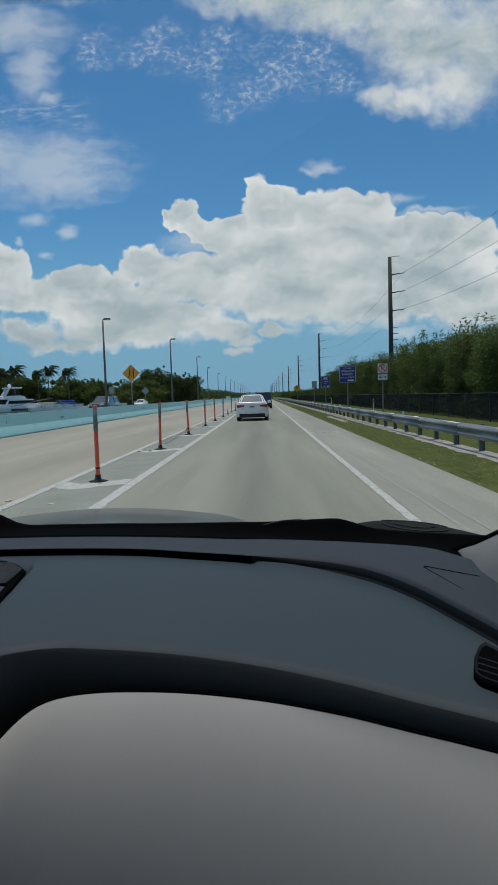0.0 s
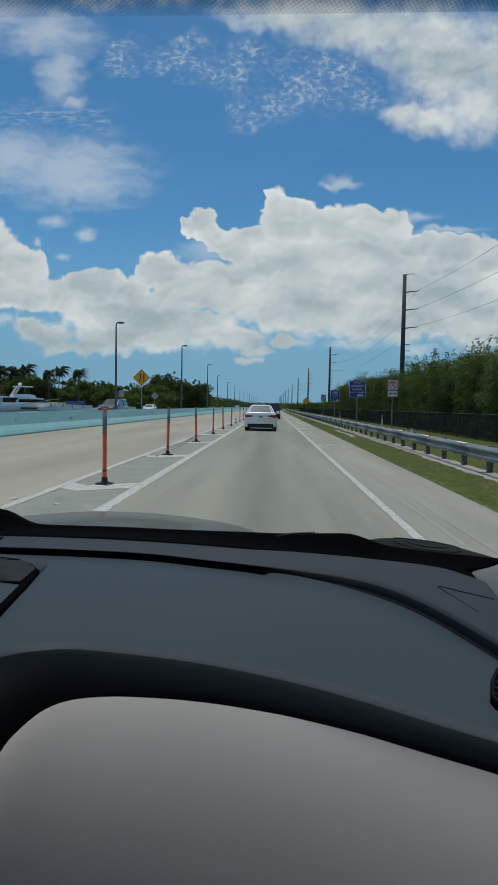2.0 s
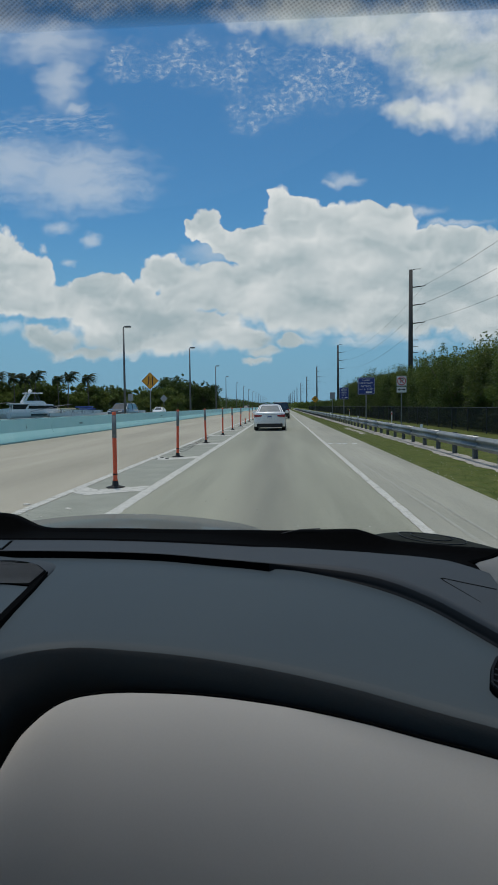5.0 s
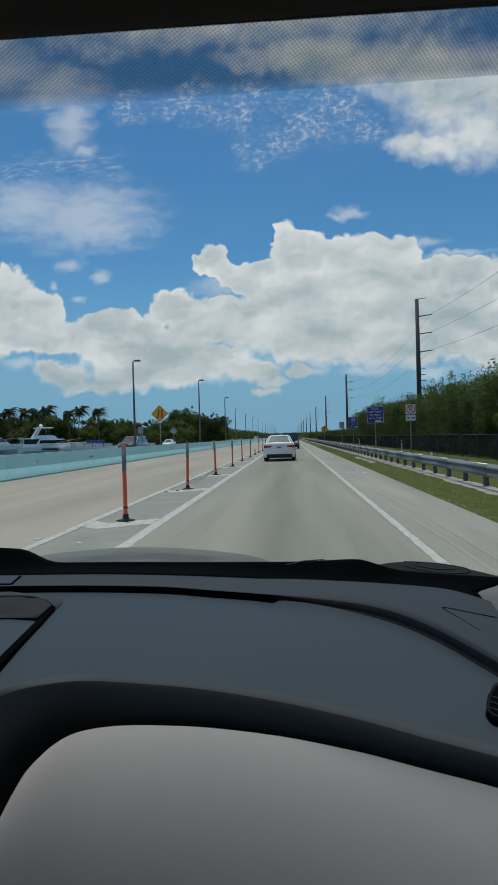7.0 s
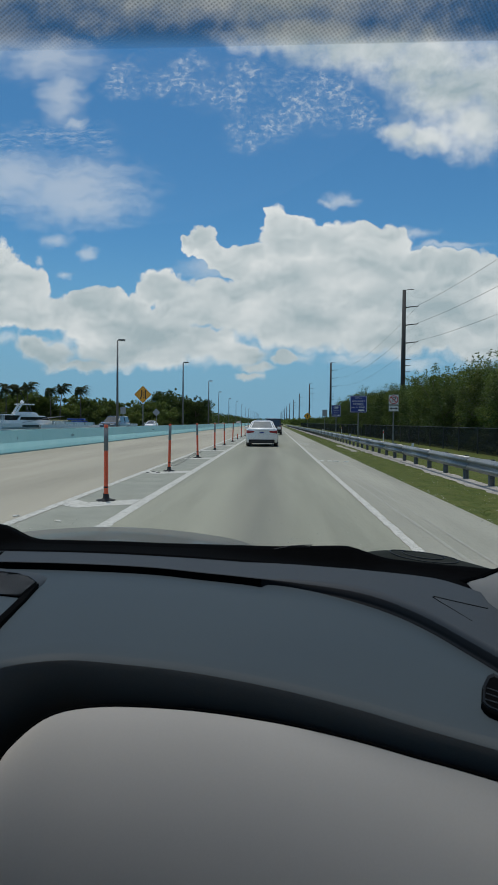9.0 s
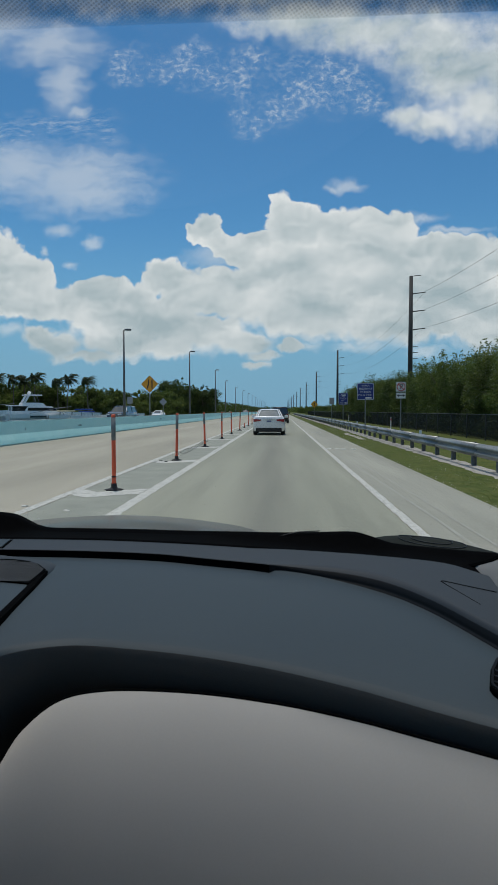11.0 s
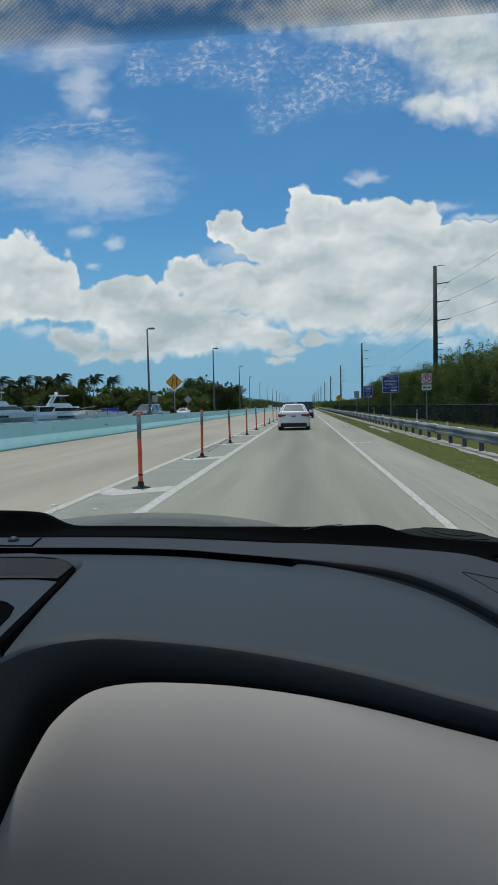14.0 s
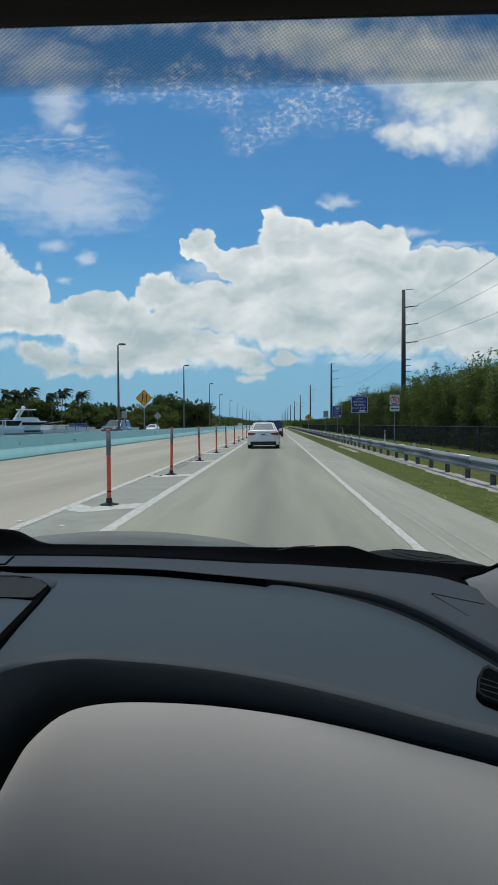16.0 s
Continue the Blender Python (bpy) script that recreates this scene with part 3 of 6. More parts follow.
# ---- ground and road ----
def sheet(name, x0, x1, y0, y1, z, material, label, category, nx=1, ny=1, kind="structure", parent=None):
    bm = bmesh.new()
    grid(bm, [[(x0 + (x1 - x0) * i / nx, y0 + (y1 - y0) * j / ny, z) for i in range(nx + 1)] for j in range(ny + 1)])
    ob = part(name, bm, material, parent)
    return tagged(ob, label, category, kind=kind) if not parent else ob


sheet("ground", -3000, 3000, -400, 4500, -0.03, "ground", "flat dry coastal ground with low green growth", "ground", 4, 4)
road = sheet("road", -10.6, 3.0, -60, 1500, 0.0, "road", "pale weathered concrete road surface with two lanes", "road", 1, 40)
sheet("lane", -2.10, 1.48, -60, 1500, 0.004, "lane", "", "", 1, 40, parent=road)["label"] = "greyer travelled lane"
sheet("lane", -3.38, -2.28, -60, 1500, 0.004, "buffer", "", "", 1, 40, parent=road)["label"] = "rough grey buffer strip"
sheet("lane", 1.62, 3.0, -60, 1500, 0.004, "shoulder", "", "", 1, 40, parent=road)["label"] = "pale grey shoulder"
sheet("road", -21.5, -11.0, -60, 1500, 0.0, "road", "pale concrete road for the oncoming traffic", "road", 1, 20)


def crooked(name, x, y0, y1, width, step, wander, material, parent, seed, z=0.005):
    rng = random.Random(seed)
    bm = bmesh.new()
    rows, off = [], 0.0
    n = int((y1 - y0) / step)
    for j in range(n + 1):
        off = off * 0.8 + rng.uniform(-wander, wander)
        w = width * rng.uniform(0.7, 1.2)
        xx = x(j / n) if callable(x) else x
        rows.append([(xx + off - w / 2, y0 + j * step, z), (xx + off + w / 2, y0 + j * step, z)])
    grid(bm, rows)
    return part(name, bm, material, parent)


for k, (x, w) in enumerate(((1.93, 0.05), (2.16, 0.035))):
    crooked("tyre_mark", lambda s, x=x: x - 0.25 * s ** 2, 5.5, 22, w, 0.5, 0.006, "chalk", road, 5 + k, 0.008)
crooked("crack", lambda s: 2.35 - 0.3 * s, 24, 60, 0.012, 0.5, 0.012, "crack", road, 9, 0.008)

def line(name, x, w, y0, y1, label, seed):
    rng = random.Random(seed)
    bm = bmesh.new()
    rows, y = [], y0
    while y < y1:
        a, b = rng.uniform(-0.010, 0.012), rng.uniform(-0.012, 0.010)
        rows.append([(x - w / 2 + a, y, 0.006), (x + w / 2 + b, y, 0.006)])
        y += (0.07 if y < 20 else 0.2) * rng.uniform(0.6, 1.4) if y < 60 else 12
    grid(bm, rows)
    return tagged(part(name, bm, "paint"), label, "road marking", kind="structure")


line("lane_line", -2.19, 0.18, -5, 1200, "worn solid white lane line on the concrete", 11)
line("buffer_line", -3.47, 0.15, -5, 1200, "worn solid white line along the post strip", 12)
line("edge_line", 1.55, 0.12, -5, 1200, "worn solid white line along the shoulder", 13)

POST_0, POST_GAP = 10.9, 6.64
for k in range(18):
    y = POST_0 + POST_GAP * k - 0.62
    bm = bmesh.new()
    rng = random.Random(k)
    n = 26
    grid(bm, [[(-3.39 + 1.10 * i / n, y + 0.85 * max((0.30 - i / n) * 1.3, (i / n - 0.30) * 0.9) + d + rng.uniform(-0.05, 0.05), 0.007) for i in range(n + 1)] for d in (-0.34, 0.34)])
    tagged(part("cross_line", bm, "paint"), "short worn white cross stripe beside an orange post", "road marking", "cross stripes of the post strip", "structure")

# white studs set across the shoulder
for y in (23.0, 41.0, 84.0):
    for i in range(4):
        bm = bmesh.new()
        box(bm, -0.085, 0.085, -0.05, 0.05, 0, 0.02, 0.007)
        ob = part("road_stud", bm, "sign_white")
        ob.location = (1.70 + i * (0.25 + 0.03 * (i % 2)), y - 0.06 * i, 0.0)
        tagged(ob, "small flat white stud glued on the shoulder", "road stud", "studs across the shoulder")

verge = sheet("verge", 3.0, 60, -60, 1500, -0.012, "grass", "mown green grass verge with bare sandy patches", "grass", 6, 30)
# ragged grass edge on the shoulder
crooked("grass_edge", 3.0, 6, 120, 0.30, 0.2, 0.035, "grass", verge, 21, 0.003)
# gravel edge and concrete pad below the guardrail
crooked("gravel_strip", 4.60, 6, 300, 0.60, 0.4, 0.03, "gravel", verge, 22, -0.007)
for k, (x, y, w, l) in enumerate(((3.95, 31, 0.3, 9), (6.6, 25, 0.6, 6), (7.9, 40, 0.8, 12))):
    crooked("sandy_patch", x, y, y + l, w, 0.3, 0.08, "gravel", verge, 30 + k, -0.009 + 0.001 * k)

# grass blades and pebbles on the verge
rng = random.Random(7)
vs, fs = [], []
for k in range(14000):
    y = 7 + 70 * rng.random() ** 1.8
    x = 2.90 + 1.35 * rng.random() if rng.random() < 0.6 else 5.15 + 3.9 * rng.random()
    h, w, a = rng.uniform(0.006, 0.018), rng.uniform(0.003, 0.006) * (1 + y / 30), rng.uniform(0, 6.3)
    dx, dy, lx, ly = w * math.cos(a), w * math.sin(a), rng.uniform(-0.05, 0.05), rng.uniform(-0.05, 0.05)
    n = len(vs)
    vs += [(x - dx, y - dy, -0.012), (x + dx, y + dy, -0.012), (x + lx, y + ly, h)]
    fs.append((n, n + 1, n + 2))
me = bpy.data.meshes.new("grass")
me.from_pydata(vs, [], fs)
me.materials.append(M["blade"])
tagged(new("grass", me), "short dry green grass blades on the verge", "grass", kind="stuff")
vs, fs = [], []
for k in range(1800):
    y = 7 + 45 * rng.random() ** 1.6
    x = rng.choice((rng.gauss(3.0, 0.12), rng.gauss(3.9, 0.25), rng.gauss(-2.8, 0.3), rng.gauss(-3.45, 0.2))) if k % 5 else rng.uniform(-3.2, 2.9)
    r = rng.uniform(0.004, 0.011)
    z = 0.012
    n = len(vs)
    vs += [(x - r, y - r, z), (x + r, y - r * 0.7, z), (x + r * 0.8, y + r, z), (x - r * 0.7, y + r * 0.9, z), (x, y, z + r)]
    fs += [(n, n + 1, n + 4), (n + 1, n + 2, n + 4), (n + 2, n + 3, n + 4), (n + 3, n, n + 4)]
me = bpy.data.meshes.new("pebbles")
me.from_pydata(vs, [], fs)
me.materials.append(M["stone"])
tagged(new("pebbles", me), "small pale pebbles and chips on the road's edges", "gravel", kind="stuff")

sheet("water", -130, -24.0, -40, 128, -0.01, "water", "calm greenish harbour water beside the road", "water", 1, 1)


# ---- barrier ----
def barrier_segment(length):
    prof = [(0.10, 0.0), (0.10, 0.07), (0.05, 0.20), (0.0, 0.30), (-0.06, 0.42), (-0.14, 0.92), (-0.17, 0.94), (-0.37, 0.94), (-0.40, 0.92), (-0.47, 0.35), (-0.66, 0.08), (-0.66, 0.0)]
    bm = bmesh.new()
    loft(bm, [[(x, y, z) for x, z in prof] for y in (0.004, length - 0.004)])
    return bm


barrier = thing("median_barrier", "long turquoise painted concrete safety barrier with dark stains", "barrier", at=(-10.72, 0, 0), kind="structure")
seg = part("segment", barrier_segment(6.0), "teal", barrier)
seg.location.y = -12
for k in range(1, 70):
    o = seg.copy()
    scene.collection.objects.link(o)
    o.location = (0, -12 + 6.0 * k, 0)
bm = bmesh.new()
box(bm, -0.38, -0.15, -12, 408, 0.944, 0.958, 0.004)
part("coping", bm, "teal_top", barrier, "weathered greyer top edge")
# narrow darker strip along the barrier's foot
bm = bmesh.new()
box(bm, 0.10, 0.16, -12, 408, 0.0, 0.045)
part("kerb_seam", bm, "stain", barrier, "dark strip along the foot")
bm = bmesh.new()
loft(bm, [[(x, y, z) for x, z in ((0.10, 0.0), (-0.04, 0.38), (-0.14, 0.95), (-0.40, 0.95), (-0.66, 0.0))] for y in (408, 1300)])
part("far_segment", bm, "teal", barrier)
rng = random.Random(5)
for k, (y, z, w, h) in enumerate(((34.5, 0.50, 0.4, 0.14), (58, 0.55, 0.6, 0.14), (27, 0.52, 0.08, 0.24))):
    bm = bmesh.new()
    n = 10
    vs = [bm.verts.new((-0.06 - 0.16 * (zz - 0.42) + 0.004, y + yy, zz)) for yy, zz in
          ((w * rng.uniform(0.5, 1) * math.cos(i * math.tau / n), z + h / 2 * rng.uniform(0.4, 1) * math.sin(i * math.tau / n) + 0.08) for i in range(n))]
    bm.faces.new(vs)
    part("stain", bm, "stain", barrier, "dark scuff mark")


# ---- orange posts ----
def orange_post(height=1.29, lean=(0.0, 0.0), short=False):
    t = thing("marker_post", "tall orange plastic marker post with a grey sleeve" if not short else "broken short stump of an orange marker post", "post",
              "marker posts along the lane")
    bm = bmesh.new()
    n = 14
    loft(bm, [[((r + 0.035 * (k % 2) * (z < 0.02)) * math.cos(k * math.tau / n), (r + 0.035 * (k % 2) * (z < 0.02)) * math.sin(k * math.tau / n), z) for k in range(n)]
              for r, z in ((0.13, 0.0), (0.13, 0.015), (0.075, 0.035), (0.055, 0.05), (0.05, 0.11), (0.040, 0.12))])
    part("base", bm, "rubber", t, "black rubber foot bolted down", True)
    bm = bmesh.new()

    def ring(z, r):
        return [(r * math.cos(k * math.tau / 12) + lean[0] * z, r * math.sin(k * math.tau / 12) + lean[1] * z, z) for k in range(12)]
    loft(bm, [ring(0.10, 0.040), ring(0.14, 0.040), ring(0.15, 0.036), ring(height - 0.012, 0.036), ring(height, 0.028)])
    part("shaft", bm, "orange", t, "", True)
    if not short:
        bm = bmesh.new()
        loft(bm, [ring(height * 0.66, 0.036), ring(height * 0.66, 0.0385), ring(height - 0.05, 0.0385), ring(height - 0.05, 0.036)])
        part("sleeve", bm, "sleeve", t, "grey reflective sleeve", True)
        bm = bmesh.new()
        loft(bm, [ring(0.22, 0.036), ring(0.225, 0.041), ring(0.24, 0.041), ring(0.245, 0.036)])
        part("band", bm, "rubber", t)
    return t


posts = [orange_post(1.29), orange_post(1.29, (0.02, 0.0)), orange_post(1.29, (-0.025, 0.01))]
stump = orange_post(0.42, short=True)
stump.location = (-2.84, POST_0 + 6 * POST_GAP, 0.004)
for k in range(20):
    if k == 6:
        continue
    m = pose(-2.84 + random.uniform(-0.06, 0.06), POST_0 + POST_GAP * k, 0.004, 0, 0, random.uniform(0, 360))
    if k < 3:
        posts[k].matrix_basis = pose(-2.84, POST_0 + POST_GAP * k, 0.004)
    else:
        copy_thing(posts[k % 3], m)

# loose coil of wire on the post strip
bm = bmesh.new()
pts = []
for i in range(260):
    s = i / 259
    r = 0.085 + 0.03 * math.sin(9 * s)
    a = s * math.tau * 15
    pts.append((-3.0 - 0.25 * s + r * math.cos(a), 19.2 + 9.5 * s + 0.16 * math.sin(a), 0.012 + 0.45 * (r + r * 0.95 * math.sin(a))))
pipe(bm, pts, 0.0035, n=5)
tagged(part("wire_coil", bm, "cable"), "loose dark coil of wire lying on the post strip", "wire")
for k, (x, y) in enumerate(((-2.9, 8.6), (-3.30, 16.9), (-3.05, 19.2), (-3.22, 17.3), (-3.62, 9.0), (-3.05, 17.0), (-3.30, 24.6), (-3.1, 11.9), (-3.5, 31.0), (-3.15, 23.9))):
    bm = bmesh.new()
    r = bmesh.ops.create_icosphere(bm, subdivisions=2, radius=0.045)
    for v in r["verts"]:
        v.co = Vector((v.co.x * 1.5, v.co.y, max(-0.01, v.co.z * 0.4))) * (0.7 + 0.5 * noise.noise(v.co * 20 + Vector((k, 0, 0))))
    ob = part("tyre_scrap", bm, "rubber" if k % 2 else "stone")
    ob.location = (x, y, 0.012)
    tagged(ob, "torn scrap of black tyre rubber on the road" if k % 2 else "pale lump of broken concrete on the road", "debris")


# ---- guardrail ----
rail = thing("guardrail", "galvanised steel W-beam guardrail on steel posts", "guardrail", at=(4.55, 0, 0), kind="structure")
W = [(0.0, 0.28), (-0.02, 0.31), (-0.085, 0.345), (-0.085, 0.385), (-0.02, 0.425), (-0.02, 0.455), (-0.085, 0.495), (-0.085, 0.535), (-0.02, 0.57), (0.0, 0.60)]
bm = bmesh.new()
grid(bm, [[(x, y, z) for x, z in W] for y in (0.0, 3.84)])
beam = part("beam", bm, "galv", rail, "", True)
thick(beam, 0.006)
beam.location.y = 11.4
bm = bmesh.new()
for xa, xb, ya, yb in ((0.20, 0.212, -0.05, 0.05), (0.302, 0.314, -0.05, 0.05), (0.21, 0.304, -0.006, 0.006)):
    box(bm, xa, xb, ya, yb, -0.05, 0.58)
gpost = part("post", bm, "galv_dull", rail)
bm = bmesh.new()
box(bm, 0.0, 0.20, -0.07, 0.07, 0.27, 0.58, 0.01)
block = part("block", bm, "galv_dull", rail)
gpost.location.y = block.location.y = 12.6
for k in range(1, 60):
    o = beam.copy()
    scene.collection.objects.link(o)
    o.location.y = 11.4 + 3.81 * k
for k in range(1, 115):
    for src in (gpost, block):
        o = src.copy()
        scene.collection.objects.link(o)
        o.location.y = 12.6 + 1.905 * k
bm = bmesh.new()
box(bm, -0.10, 0.32, 11.15, 11.40, 0.20, 0.68, 0.03)
part("end_marker", bm, "sign_yellow", rail, "yellow end terminal")
for y in (22, 40, 62):
    bm = bmesh.new()
    box(bm, 0.08, 0.16, y - 0.01, y + 0.01, 0.58, 0.70, 0.004)
    part("reflector", bm, "sign_white", rail, "small white reflector")

# ---- fence ----
fence = thing("fence", "dark wire mesh fence with black steel posts", "fence", at=(9.3, 0, 0), kind="structure")
bm = bmesh.new()
tube(bm, (0, 0, -0.05), (0, 0, 1.22), 0.035, n=8)
fpost = part("post", bm, "sign_black", fence)
fpost.location.y = 15
bm = bmesh.new()
uv = bm.loops.layers.uv.new("UVMap")
v4 = [bm.verts.new(p) for p in ((0, 0.03, 0.02), (0, 2.97, 0.02), (0, 2.97, 1.16), (0, 0.03, 1.16))]
f = bm.faces.new(v4)
for l in f.loops:
    l[uv].uv = (l.vert.co.y, l.vert.co.z)
panel = part("mesh_panel", bm, "mesh_fence", fence, "black wire mesh")
panel.location.y = 15
for k in range(1, 70):
    for src in (fpost, panel):
        o = src.copy()
        scene.collection.objects.link(o)
        o.location.y = 15 + 3.0 * k
bm = bmesh.new()
tube(bm, (0, 15, 1.18), (0, 225, 1.18), 0.016, n=6)
part("top_rail", bm, "sign_black", fence)


# ---- lamps and poles ----
def street_lamp(height=7.5):
    t = thing("street_lamp", "tall slim grey metal street lamp with a flat head", "street lamp", "lamps behind the barrier")
    bm = bmesh.new()
    tube(bm, (0, 0, 0), (0, 0, 0.35), 0.17, 0.15, 12)
    part("base", bm, "alu", t)
    bm = bmesh.new()
    tube(bm, (0, 0, 0.3), (0, 0, height), 0.105, 0.06, 12)
    part("pole", bm, "alu", t, "", True)
    bm = bmesh.new()
    pipe(bm, [(0, 0, height - 0.05), (0.03, 0, height + 0.05), (0.1, 0, height + 0.09), (0.18, 0, height + 0.09)], 0.04)
    part("arm", bm, "alu", t)
    bm = bmesh.new()
    box(bm, 0.10, 0.58, -0.16, 0.16, height + 0.03, height + 0.15, 0.03)
    head = part("head", bm, "galv_dull", t)
    bm = bmesh.new()
    box(bm, 0.16, 0.53, -0.12, 0.12, height + 0.012, height + 0.03, 0.006)
    part("lens", bm, "lamp_lens", head)
    return t


lamp = street_lamp()
lamp.matrix_basis = pose(-12.1, 49.8, 0)
for y, h in [(86, 9.1), (120, 8.8), (142, 7.8), (174, 7.6), (207, 7.7)] + [(240 + 34 * k, 7.6) for k in range(9)]:
    copy_thing(lamp, pose(-12.1, y, 0, 0, 0, random.uniform(-3, 3)) @ Matrix.Scale(h / 7.5, 4))


def utility_pole(height=21.8):
    t = thing("utility_pole", "tall dark power line pole with steel arms and insulators", "utility pole", "power line poles")
    bm = bmesh.new()
    tube(bm, (0, 0, 0), (0, 0, height), 0.42, 0.27, 14)
    part("pole", bm, "wood_pole", t, "", True)
    for z in ARMS:
        bm = bmesh.new()
        pipe(bm, [(0, 0, z - 0.15), (1.1, 0, z), (2.2, 0, z + 0.12)], 0.10, 0.06)
        arm = part("arm", bm, "wood_pole", t)
        bm = bmesh.new()
        loft(bm, [[(2.15 + r * math.cos(k * math.tau / 10), r * math.sin(k * math.tau / 10), zz) for k in range(10)]
                  for i in range(2) for r, zz in ((0.07, z + 0.10 + i * 0.06), (0.04, z + 0.14 + i * 0.06))])
        part("insulator", bm, "galv_dull", arm)
    bm = bmesh.new()
    pipe(bm, [(0, 0, height - 0.05), (0.8, 0, height + 0.1), (1.5, 0, height + 0.1)], 0.05)
    part("top_bracket", bm, "wood_pole", t)
    for z in (11.2, 10.25, 9.3):
        bm = bmesh.new()
        tube(bm, (0, 0, z), (1.1, 0, z), 0.05, n=8)
        part("lower_bracket", bm, "wood_pole", t)
    return t


ARMS = (19.25, 16.55, 13.8)
pole = utility_pole()
POLE_X, POLE_0, POLE_GAP = 19.8, 101.0, 121.0
pole.matrix_basis = pose(POLE_X, POLE_0, 0)
for k in range(-1, 11):
    if k:
        copy_thing(pole, pose(POLE_X - (0.6 * k if k > 0 else 0), POLE_0 + POLE_GAP * k, 0, 0, 0, random.uniform(-4, 4)))
for z, x, sag in ((19.5, 2.15, 2.2), (16.8, 2.15, 2.2), (14.05, 2.15, 2.2)):
    for k in range(-1, 5):
        bm = bmesh.new()
        x0, x1 = POLE_X + x - 0.6 * max(k, 0), POLE_X + x - 0.6 * max(k + 1, 0)
        n = 28
        pipe(bm, [(x0 + (x1 - x0) * i / n, POLE_0 + POLE_GAP * (k + i / n), z - 4 * sag * (i / n) * (1 - i / n)) for i in range(n + 1)], 0.016, n=5)
        tagged(part("power_line", bm, "cable"), "thin dark sagging power line between the poles", "power line", "power lines")


# ---- signs ----
def sign_plate(bm, w, h, z, y=0.0, r=0.06, t=0.006):
    pts = []
    for cx, cz, a0 in ((w / 2 - r, h / 2 - r, 0), (-w / 2 + r, h / 2 - r, 90), (-w / 2 + r, -h / 2 + r, 180), (w / 2 - r, -h / 2 + r, 270)):
        for i in range(5):
            a = radians(a0 + i * 22.5)
            pts.append((cx + r * math.cos(a), cz + r * math.sin(a) + z))
    loft(bm, [[(x, y, zz) for x, zz in pts], [(x, y + t, zz) for x, zz in pts]])
    return bm


def frame_band(bm, w, h, z, y, r, band, t=0.002):
    def pts(w, h, r):
        out = []
        for cx, cz, a0 in ((w / 2 - r, h / 2 - r, 0), (-w / 2 + r, h / 2 - r, 90), (-w / 2 + r, -h / 2 + r, 180), (w / 2 - r, -h / 2 + r, 270)):
            out += [(cx + r * math.cos(radians(a0 + i * 22.5)), y, cz + r * math.sin(radians(a0 + i * 22.5)) + z) for i in range(5)]
        return out
    a, b = pts(w, h, r), pts(w - 2 * band, h - 2 * band, max(0.005, r - band))
    va, vb = [bm.verts.new(p) for p in a], [bm.verts.new(p) for p in b]
    n = len(va)
    for k in range(n):
        bm.faces.new((va[k], va[(k + 1) % n], vb[(k + 1) % n], vb[k]))
    return bm


def sign_post(t, height, r=0.03, x=0.0):
    bm = bmesh.new()
    box(bm, x - r, x + r, 0.012, 0.012 + 2 * r, -0.03, height, 0.008)
    part("post", bm, "galv", t)


# blue patrol sign
t = thing("road_sign", "blue highway patrol information sign with white lettering on a steel post", "road sign", at=(7.1, 55.0, 0))
sign_post(t, 3.4, 0.045)
bm = bmesh.new()
sign_plate(bm, 1.42, 1.42, 2.95, 0, 0.09)
panel_1 = part("panel", bm, "sign_blue", t)
bm = bmesh.new()
frame_band(bm, 1.36, 1.36, 2.95, -0.003, 0.08, 0.028)
part("border", bm, "sign_white", panel_1)
for text, s, w, z, x in (("FLORIDA", 0.16, 0.62, 3.44, 0), ("HIGHWAY", 0.24, 1.08, 3.19, 0), ("PATROL", 0.24, 0.92, 2.92, 0), ("DIAL", 0.15, 0.34, 2.665, -0.44),
                         ("*", 0.34, 0.13, 2.60, -0.14), ("FHP", 0.22, 0.46, 2.665, 0.30)):
    letters(text, s, "sign_white", panel_1, (x, -0.005, z), width=w)
bm = bmesh.new()
sign_plate(bm, 0.52, 0.13, 2.43, -0.004, 0.03, 0.002)
ob = part("number_bar", bm, "sign_white", panel_1)
ob.location.x = 0.24

# blue travel sign
t = thing("road_sign", "blue travel information sign with white lettering on a steel post", "road sign", at=(7.15, 75.0, 0))
sign_post(t, 3.3, 0.045)
bm = bmesh.new()
sign_plate(bm, 1.05, 1.35, 2.72, 0, 0.07)
panel_2 = part("panel", bm, "sign_blue", t)
bm = bmesh.new()
frame_band(bm, 1.0, 1.3, 2.72, -0.003, 0.06, 0.018)
part("border", bm, "sign_white", panel_2)
bm = bmesh.new()
vs = [bm.verts.new((0.30 * math.cos(k * math.tau / 24), -0.004, 3.12 + 0.16 * math.sin(k * math.tau / 24))) for k in range(24)]
ws = [bm.verts.new((0.26 * math.cos(k * math.tau / 24), -0.004, 3.12 + 0.125 * math.sin(k * math.tau / 24))) for k in range(24)]
for k in range(24):
    bm.faces.new((vs[k], vs[(k + 1) % 24], ws[(k + 1) % 24], ws[k]))
part("emblem_ring", bm, "sign_white", panel_2)
for i in range(3):
    bm = bmesh.new()
    box(bm, -0.16 + i * 0.12, -0.08 + i * 0.12, -0.006, -0.003, 3.05, 3.19)
    part("emblem_bar", bm, "sign_white", panel_2)
for text, s, w, z, x in (("TRAVEL", 0.20, 0.74, 2.78, 0), ("INFO", 0.20, 0.42, 2.52, 0), ("CALL", 0.19, 0.42, 2.24, -0.15)):
    letters(text, s, "sign_white", panel_2, (x, -0.005, z), width=w)
bm = bmesh.new()
sign_plate(bm, 0.24, 0.13, 2.24, -0.004, 0.02, 0.002)
part("number_bar", bm, "sign_white", panel_2).location.x = 0.27


